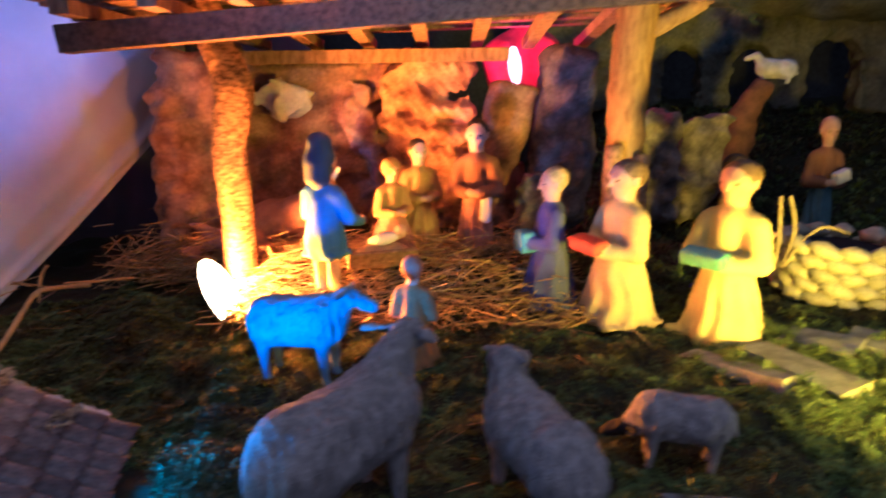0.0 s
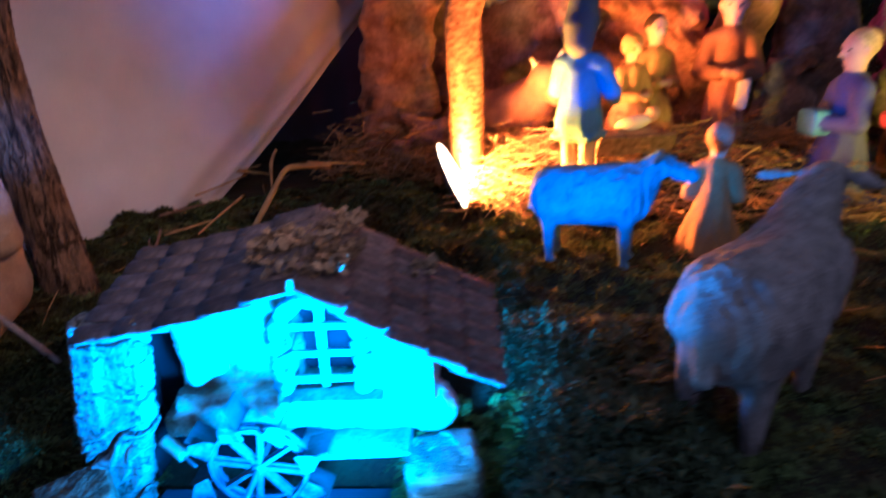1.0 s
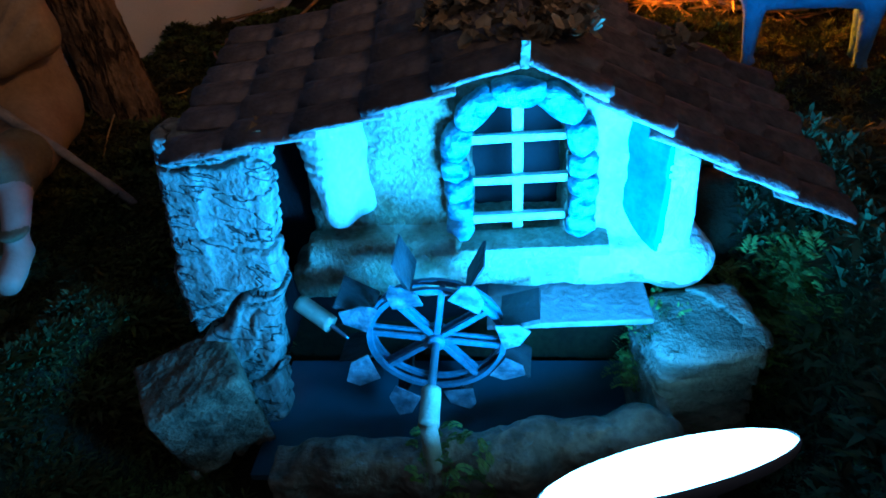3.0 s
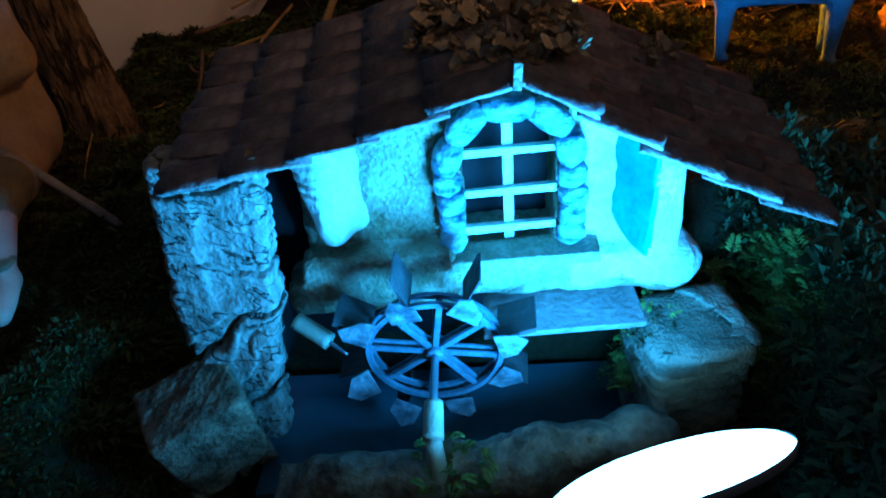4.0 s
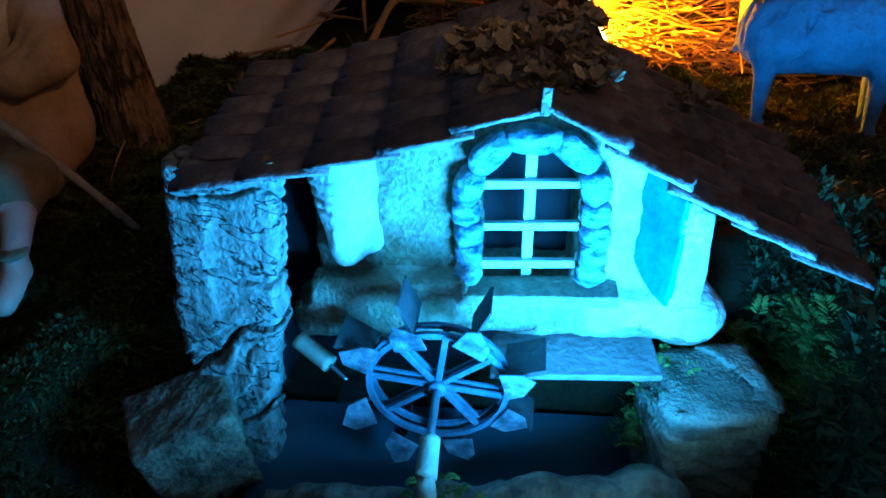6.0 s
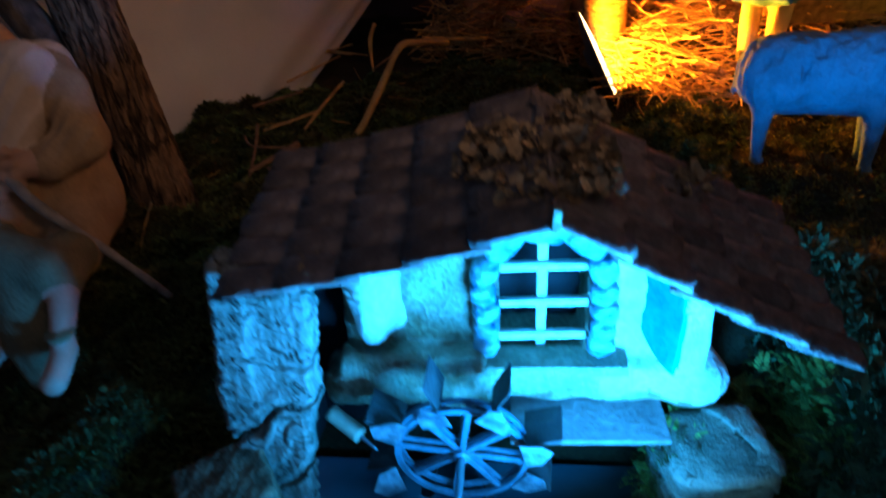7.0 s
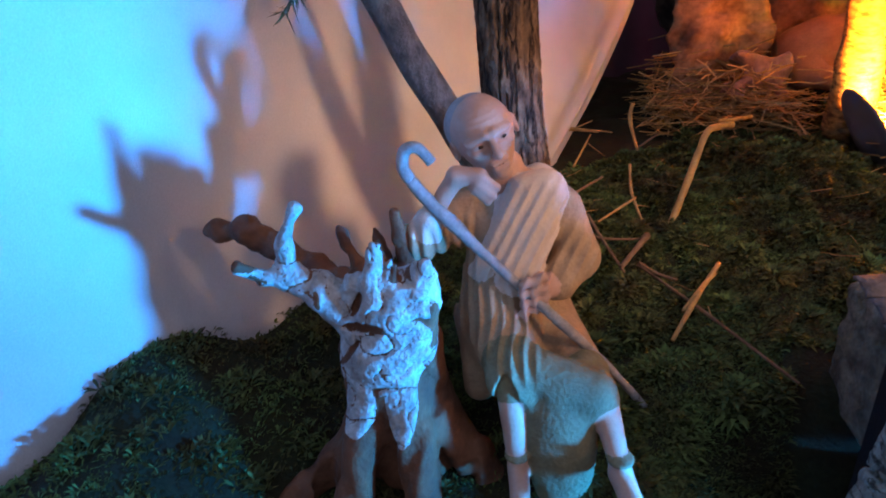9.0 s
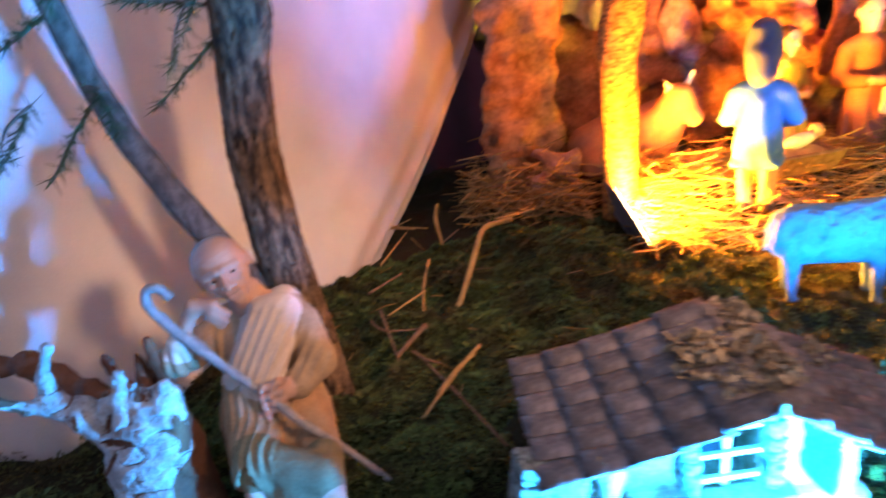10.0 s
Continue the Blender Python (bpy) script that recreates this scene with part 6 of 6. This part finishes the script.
def crag(name, c, half, mat, label, seed, turn=(0, 0, 0), h=0.0045, amp=0.022, ledge=0.007, rnd=0.03):
    """A rough angular rock face with ledges and clefts."""
    a, b, d = sines(seed, 16), sines(seed + 1, 48), sines(seed + 2, 130)

    def rel(p):
        k = np.abs(a(p)) - 0.5
        return amp * k + 0.40 * amp * np.abs(b(p)) + 0.14 * amp * d(p) + ledge * np.sin(p[..., 2] * 95 + 3 * a(p)) * 0.5
    half = np.array(half)
    ob = soft_solid(name, [(brick_shape((0, 0, 0), half, (0, 0, 0), min(rnd, half.min() * 0.8)), 0, 0.001)], [mat], -half - 0.03, half + 0.03, h, relief=rel)
    ob.matrix_world = pose(*c, *turn)
    return tagged(ob, label, "rock")


def stable_wall():
    crag("bark_slab", (-0.420, 1.12, 0.19), (0.064, 0.030, 0.20), "stone_orange", "reddish brown bark slab at the stable's back", 201, (0, 3, 0), 0.004)
    crag("brown_rock", (-0.20, 1.29, 0.17), (0.24, 0.035, 0.22), "stone_brown", "dark reddish rough rock wall behind the crib", 203, h=0.005)
    crag("pale_rock", (-0.292, 1.235, 0.298), (0.062, 0.020, 0.030), "stone_pale", "whitish plaster lump in the stable wall", 202, (0, -6, 0), 0.0030, 0.030, 0.002)
    crag("pale_rock", (-0.130, 1.235, 0.275), (0.036, 0.022, 0.075), "stone_pink", "pinkish weathered stone in the stable wall", 204, h=0.0035)
    crag("brown_rock", (0.008, 1.232, 0.27), (0.095, 0.030, 0.115), "stone_orange", "flaky orange-brown rock with ledges behind the figures", 205, h=0.0035, ledge=0.014)
    crag("brown_rock", (0.03, 1.27, 0.12), (0.16, 0.04, 0.12), "stone_brown", "dark brown rock low in the stable wall", 206, h=0.005)
    crag("brown_rock", (0.142, 1.19, 0.235), (0.046, 0.024, 0.105), "stone_brown", "smooth brown standing rock beside the figures", 207, (0, 14, 0), 0.0035, 0.010, 0.001)
    crag("grey_rock", (0.262, 1.20, 0.225), (0.058, 0.036, 0.175), "stone_grey", "tall dark grey standing rock", 208, (0, 4, 0), 0.004, 0.016, 0.001, 0.05)
    crag("grey_rock", (0.205, 1.17, 0.10), (0.05, 0.035, 0.09), "stone_grey", "dark rock at the foot of the tall stone", 209)
    crag("grey_rock", (0.47, 1.30, 0.15), (0.065, 0.045, 0.12), "stone_grey", "dark rounded rock behind the post", 210, rnd=0.06)
    crag("grey_rock", (0.60, 1.36, 0.14), (0.06, 0.045, 0.12), "stone_grey", "dark rounded rock in the shade", 211, rnd=0.06)
    crag("pale_rock", (-0.375, 1.06, 0.070), (0.050, 0.030, 0.045), "stone_pink", "pale pinkish rock in the straw", 212, h=0.0035)
    crag("grey_rock", (-0.43, 1.32, 0.20), (0.06, 0.045, 0.22), "stone_grey", "dark rock closing the stable's corner", 213, h=0.006)


stable_wall()


def pink_cave():
    t = thing("red_lantern", (0.19, 1.40, 0.36), "crumpled red paper lantern with a glowing core", "lantern")
    w = sines(220, 45)
    p = soft_solid("paper", [(ell((0.03, 0.05, 0.01), (0.10, 0.022, 0.085)), 0, 0.001)], ["red_paper"], (-0.09, 0.0, -0.10), (0.15, 0.10, 0.12), 0.004, t, relief=lambda q: 0.008 * w(q))
    bm = bmesh.new()
    bmesh.ops.create_uvsphere(bm, u_segments=20, v_segments=14, radius=1)
    bmesh.ops.scale(bm, vec=(0.014, 0.012, 0.042), verts=bm.verts)
    part("core", moved(bm, pose(-0.002, 0.0, 0.005, 0, -8, 0)), "pink_glow", t, "glowing pink core", True)


pink_cave()


def well():
    t = thing("well", (0.665, 0.945, gz(0.665, 0.945)), "round well of pale stones with a dark top", "well")
    rng = random.Random(12)
    bm = bmesh.new()
    bmesh.ops.create_icosphere(bm, subdivisions=2, radius=1)
    for v in bm.verts:
        v.co *= 1 + rng.uniform(-0.26, 0.22)
    bmesh.ops.scale(bm, vec=(0.022, 0.016, 0.015), verts=bm.verts)
    me = bpy.data.meshes.new("stone")
    bm.to_mesh(me)
    bm.free()
    me.materials.append(M["well_stone"])
    me.polygons.foreach_set("use_smooth", [True] * len(me.polygons))
    for row in range(5):
        n = 13
        for k in range(n):
            a = 360 / n * (k + 0.5 * (row % 2)) + rng.uniform(-4, 4)
            ob = new("stone", me)
            ob.parent = t
            ob.matrix_basis = pose(0.082 * math.cos(radians(a)), 0.082 * math.sin(radians(a)), 0.008 + row * 0.019, rng.uniform(-12, 12), rng.uniform(-12, 12), a + 90) @ Matrix.Diagonal((rng.uniform(0.85, 1.15), 1, rng.uniform(0.85, 1.1), 1))
    # solid black cylinder fills the ring of stones
    bm = bmesh.new()
    bmesh.ops.create_cone(bm, cap_ends=True, segments=32, radius1=0.080, radius2=0.080, depth=0.06)
    part("shaft", moved(bm, pose(0, 0, 0.045)), "dark", t)
    r = thing("well_rope", (0, 0, 0), "thin yellow rope hanging from the figure to the well", "rope")
    tube("strand", [(0.56, 0.93, 0.165), (0.575, 0.93, 0.11), (0.565, 0.93, 0.05), (0.58, 0.92, 0.09), (0.62, 0.93, 0.115), (0.67, 0.94, 0.10)], [0.003] * 6, "rope", r, sides=6)
    tube("strand", [(0.545, 0.93, 0.165), (0.552, 0.93, 0.10), (0.55, 0.93, 0.045)], [0.003] * 3, "rope", r, sides=6)


well()


def slabs():
    rng = random.Random(15)
    for c, size, turn in (((0.368, 0.668, 0.008), (0.125, 0.034, 0.012), -52), ((0.445, 0.668, 0.008), (0.145, 0.055, 0.010), -70), ((0.52, 0.742, 0.006), (0.09, 0.055, 0.012), -50), ((0.60, 0.72, 0.006), (0.10, 0.06, 0.012), -40), ((0.24, 0.41, 0.0), (0.10, 0.06, 0.012), -12)):
        ob = part("slate_slab", box(size, 0.002, 0.004, rng), "slab")
        ob.matrix_world = pose(*c, rng.uniform(-5, 5), rng.uniform(-5, 5), turn)
        tagged(ob, "flat grey slate slab sunk in the moss", "slab", "slabs")


slabs()


def right_background():
    t = tube("snag", [(0.70, 1.46, 0.06), (0.72, 1.46, 0.17), (0.735, 1.46, 0.24), (0.775, 1.46, 0.33)], [0.045, 0.040, 0.036, 0.020], "stump_in", None, "", 20, 0.12, 9)
    tagged(t, "brown broken tree snag on the slope", "snag")
    sheep("goat_figure", (0.805, 1.47, 0.325), 160, 0.085, "small pale goat figure perched on the snag", "pale_fleece", seed=7, leg=0.15, h=0.0028)
    wallob = soft_solid("village_wall", [
        (brick_shape((0.0, 0, 0.0), (0.75, 0.05, 0.16), rnd=0.01), 0, 0.001),
        (cap((-0.25, -0.2, -0.03), (-0.25, 0.2, -0.03), 0.055, 0.055), 0, -0.004), (brick_shape((-0.25, 0, -0.10), (0.055, 0.2, 0.07)), 0, -0.004),
        (cap((-0.05, -0.2, -0.03), (-0.05, 0.2, -0.03), 0.055, 0.055), 0, -0.004), (brick_shape((-0.05, 0, -0.10), (0.055, 0.2, 0.07)), 0, -0.004),
        (cap((0.17, -0.2, -0.02), (0.17, 0.2, -0.02), 0.07, 0.07), 0, -0.004), (brick_shape((0.17, 0, -0.10), (0.07, 0.2, 0.08)), 0, -0.004),
    ], ["wall_green"], (-0.78, -0.08, -0.19), (0.78, 0.08, 0.19), 0.009, relief=lambda p: 0.006 * lumps(p * 2) + 0.003 * dips(p))
    wallob.matrix_world = pose(1.02, 1.92, 0.40, 0, 0, -12)
    tagged(wallob, "greenish village wall with dark arches", "wall")
    rock("hanging_rock", (0.95, 1.75, 0.60), (0.55, 0.12, 0.10), "wall_green", "greenish painted rock overhang above the slope", 230, (0, 6, 0), h=0.014)
    needle_spray("pine_sprig", None, (0.50, 1.10, 0.47), (0.545, 1.08, 0.43), 90, 77, 0.02)
    tagged(bpy.data.objects["pine_sprig"], "small green pine sprig by the fork", "sprig")


right_background()


# ---- straw, twigs and moss ----
def straws(name, n, area, lengths, lift, seed, label, mat="straw", thick=0.0011, zf=None):
    rng = np.random.RandomState(seed)
    x0, x1, y0, y1 = area
    V, Fc = [], []
    for _ in range(n):
        x, y = rng.uniform(x0, x1), rng.uniform(y0, y1)
        L, a, e = rng.uniform(*lengths), rng.uniform(0, 6.28), rng.normal() * 0.22
        d = np.array([math.cos(a) * math.cos(e), math.sin(a) * math.cos(e), math.sin(e)])
        c = np.array([x, y, gz(x, y) + abs(rng.normal()) * lift + 0.002])
        s = np.cross(d, [0, 0, 1.0])
        s = s / np.linalg.norm(s)
        u = np.cross(s, d)
        r = thick * rng.uniform(0.6, 1.3)
        bend = np.array([0, 0, rng.uniform(-0.12, 0.12) * L])
        k = len(V)
        for t, w in ((-0.5, 1), (0, 1), (0.5, 0.7)):
            p = c + d * L * t + bend * (0.25 - t * t) * 2
            V += [p + s * r * w, p - s * r * w * 0.5 + u * r * w * 0.8, p - s * r * w * 0.5 - u * r * w * 0.8]
        for i in (0, 3):
            for j in range(3):
                Fc.append((k + i + j, k + i + (j + 1) % 3, k + i + 3 + (j + 1) % 3, k + i + 3 + j))
        Fc += [(k + 2, k + 1, k), (k + 6, k + 7, k + 8)]
    ob = raw(name, V, Fc, mat)
    return tagged(ob, label, "straw", kind="stuff")


straws("stable_straw", 2200, (-0.29, 0.22, 0.80, 1.10), (0.03, 0.10), 0.014, 31, "loose golden straw strewn on the stable floor")
straws("straw_heap", 900, (-0.53, -0.33, 0.96, 1.16), (0.025, 0.09), 0.034, 32, "tangled brown straw heap by the backdrop")
straws("scattered_straw", 120, (-0.68, 0.5, 0.45, 0.95), (0.015, 0.05), 0.004, 33, "few scattered dry straws on moss", thick=0.0007)


def twigs():
    for pts, r, mat, label in (
            ([(-0.4335, 0.869, 0.061), (-0.460, 0.829, 0.070), (-0.486, 0.788, 0.081)], 0.0022, "straw", "pale flat straw stalk lying on moss"),
            ([(-0.466, 0.812, 0.070), (-0.490, 0.774, 0.079), (-0.5026, 0.753, 0.078), (-0.518, 0.727, 0.046), (-0.532, 0.703, 0.018), (-0.5455, 0.679, 0.000)], 0.0036, "straw", "long bent pale straw stalk leaning on moss"),
            ([(-0.511, 0.601, 0.016), (-0.535, 0.550, 0.016), (-0.559, 0.499, 0.010)], 0.0022, "straw", "split straw stalk crossing a thin twig"),
            ([(-0.516, 0.588, 0.014), (-0.530, 0.562, 0.018), (-0.548, 0.533, 0.012)], 0.0018, "straw", "split straw stalk crossing a thin twig"),
            ([(-0.5755, 0.601, 0.014), (-0.533, 0.530, 0.014), (-0.4900, 0.456, 0.012)], 0.0014, "twig", "thin dry twig lying on moss"),
            ([(-0.564, 0.880, 0.078), (-0.567, 0.865, 0.062), (-0.559, 0.839, 0.034)], 0.0024, "straw", "short upright peeled twig"),
            ([(-0.559, 0.842, 0.036), (-0.536, 0.850, 0.050)], 0.0014, "twig", "thin forked twig end"),
            ([(-0.572, 0.775, 0.040), (-0.574, 0.713, 0.034), (-0.569, 0.654, 0.032)], 0.0017, "straw", "short bent pale twig"),
            ([(-0.571, 0.699, 0.034), (-0.607, 0.649, 0.032)], 0.0013, "straw", "thin pale twig on moss"),
            ([(-0.617, 0.660, 0.034), (-0.605, 0.627, 0.026), (-0.588, 0.577, 0.020)], 0.0015, "twig", "thin brown twig among moss"),
            ([(-0.566, 0.629, 0.028), (-0.590, 0.582, 0.022)], 0.0030, "twig", "thick short brown twig"),
            ([(-0.627, 0.651, 0.026), (-0.607, 0.627, 0.026), (-0.564, 0.626, 0.026)], 0.0012, "twig", "thin dry twig among moss"),
            ([(-0.633, 0.687, 0.042), (-0.602, 0.735, 0.042)], 0.0018, "twig", "thin reddish twig beside the trunk"),
            ([(-0.576, 0.587, 0.024), (-0.563, 0.580, 0.018), (-0.548, 0.570, 0.018)], 0.0014, "twig", "thin reddish twig end"),
            ([(-0.631, 0.766, 0.043), (-0.612, 0.880, 0.042)], 0.0014, "straw", "short straw stalk beside the trunk"),
            ([(-0.655, 0.915, 0.040), (-0.602, 0.895, 0.040)], 0.0016, "straw", "short straw stalk by the cloth"),
            ([(-0.640, 0.905, 0.044), (-0.585, 0.905, 0.036)], 0.0014, "straw", "short straw stalk by the cloth"),
            ([(-0.655, 0.890, 0.038), (-0.610, 0.925, 0.046)], 0.0012, "straw", "short straw stalk by the cloth"),
    ):
        o = Vector(pts[0])
        ob = tube("dry_stalk", pts, [r] * (len(pts) - 1) + [r * 0.7], mat, None, "", 7, 0.12)
        tagged(ob, label, "stalk", "stalks on moss")


twigs()


clumps = sines(300, 130)


def moss(name, n, area, size, seed, mat, label, keep=None, blades=6, parent=None, lift=0.0):
    rng = np.random.RandomState(seed)
    x = rng.uniform(area[0], area[1], n)
    y = rng.uniform(area[2], area[3], n)
    if keep is not None:
        k = keep(x, y)
        x, y = x[k], y[k]
    n = len(x)
    z = ground_z(x, y)
    tuft = np.clip(clumps(np.stack([x, y, 0 * x], -1)), -1.2, 1.6)
    base = np.stack([x, y, z - 0.001 + lift * rng.rand(n) ** 2 + 0.35 * size * np.maximum(tuft, 0)], -1)
    sz = size * rng.uniform(0.5, 1.3, n) * (1 + 0.45 * tuft)
    V, Fc = [], []
    for b in range(blades):
        a, e = rng.uniform(0, 6.28, n), rng.uniform(0.15, 1.2, n)
        d = np.stack([np.cos(a) * np.cos(e), np.sin(a) * np.cos(e), np.sin(e)], -1)
        s = np.stack([-np.sin(a), np.cos(a), 0 * a], -1) * (sz * 0.10)[:, None]
        tip = base + d * sz[:, None]
        tip[:, 2] -= 0.25 * sz
        mid = base + d * (sz * 0.55)[:, None]
        V.append(np.stack([base, mid - s, tip, mid + s], 1))
    V = np.stack(V, 1).reshape(-1, 3)
    Fc = np.arange(len(V)).reshape(-1, 4)
    ob = raw(name, V, Fc, mat)
    return tagged(ob, label, "moss", kind="stuff")


def clear(x, y):
    pond = (x > -0.49) & (x < -0.235) & (y > 0.315) & (y < 0.50)
    stab = (x > -0.27) & (x < 0.22) & (y > 0.84)
    behind = ((x + 0.66) * 0.62 + 0.81 - y) * 1.0 < -0.02
    return ~pond & ~stab & ~(behind & (x < -0.5))


moss("moss_carpet", 110000, (-1.05, 0.70, 0.10, 1.02), 0.0068, 41, "moss", "dark green-brown moss carpet", clear, 5)
moss("moss_cushions", 70000, (-0.80, -0.20, 0.44, 1.04), 0.0078, 48, "moss", "deep green moss cushions on the bank", clear, 5)
moss("moss_slope", 9000, (0.25, 1.5, 1.0, 1.9), 0.018, 42, "moss", "dark green moss on the far slope", clear)
moss("pit_moss", 16000, (-0.64, -0.49, 0.10, 0.44), 0.0075, 44, "moss", "dark moss on the bank beside the pond", None, 5)
def fronds(name, n, area, height, seed, label, size=1.0):
    """Feathery moss: arching stems with two rows of tiny leaflets."""
    rng = np.random.RandomState(seed)
    V, Fc = [], []
    for _ in range(n):
        x, y = rng.uniform(area[0], area[1]), rng.uniform(area[2], area[3])
        o = np.array([x, y, gz(x, y) + height(x, y) * rng.uniform(0.3, 1.0)])
        a, L = rng.uniform(0, 6.28), size * rng.uniform(0.012, 0.024)
        d = np.array([math.cos(a), math.sin(a), 0.9])
        side = np.array([-math.sin(a), math.cos(a), 0.0])
        for k in range(12):
            t = k / 11
            p = o + d * L * t * (1 - 0.25 * t) - np.array([0, 0, 0.55 * L * t * t])
            ll = L * 0.30 * (1 - 0.8 * t) + 0.0006
            for q in (-1, 1):
                tip = p + (side * q * 0.85 + d * 0.4) * ll + np.array([0, 0, rng.uniform(-0.3, 0.1) * ll])
                w = d * 0.0005
                b = len(V)
                V += [p - w, (p + tip) / 2 - w * 1.4, tip, (p + tip) / 2 + w * 1.4]
                Fc.append((b, b + 1, b + 2, b + 3))
    return tagged(raw(name, np.array(V), np.array(Fc), "bright_moss"), label, "moss", kind="stuff")


fronds("fern_moss", 700, (-0.275, -0.212, 0.380, 0.428), lambda x, y: 0.048 * math.exp(-((x + 0.245) / 0.035) ** 2), 43, "feathery green moss beside the mill house")
fronds("fern_moss", 140, (-0.385, -0.352, 0.308, 0.330), lambda x, y: 0.048, 49, "feathery green moss on the pond rim", 0.4)
fronds("fern_moss", 160, (-0.290, -0.262, 0.372, 0.392), lambda x, y: 0.070, 47, "feathery green moss on the pond ledge")
# brighter green here: the spotlight's pool of light is in the moss colour
moss("lit_moss", 22000, (0.36, 0.75, 0.40, 0.80), 0.0062, 46, "bright_moss", "moss in a brighter green for the yellow spotlight's pool of light", None, 6, None, 0.01)
# takes the darker needle green: the low bank's shade put into its colour
moss("moss_bank", 9000, (-0.235, -0.10, 0.25, 0.50), 0.009, 45, "needle", "moss bank beside the mill house, coloured dark for its shade", None, 5, None, 0.02)
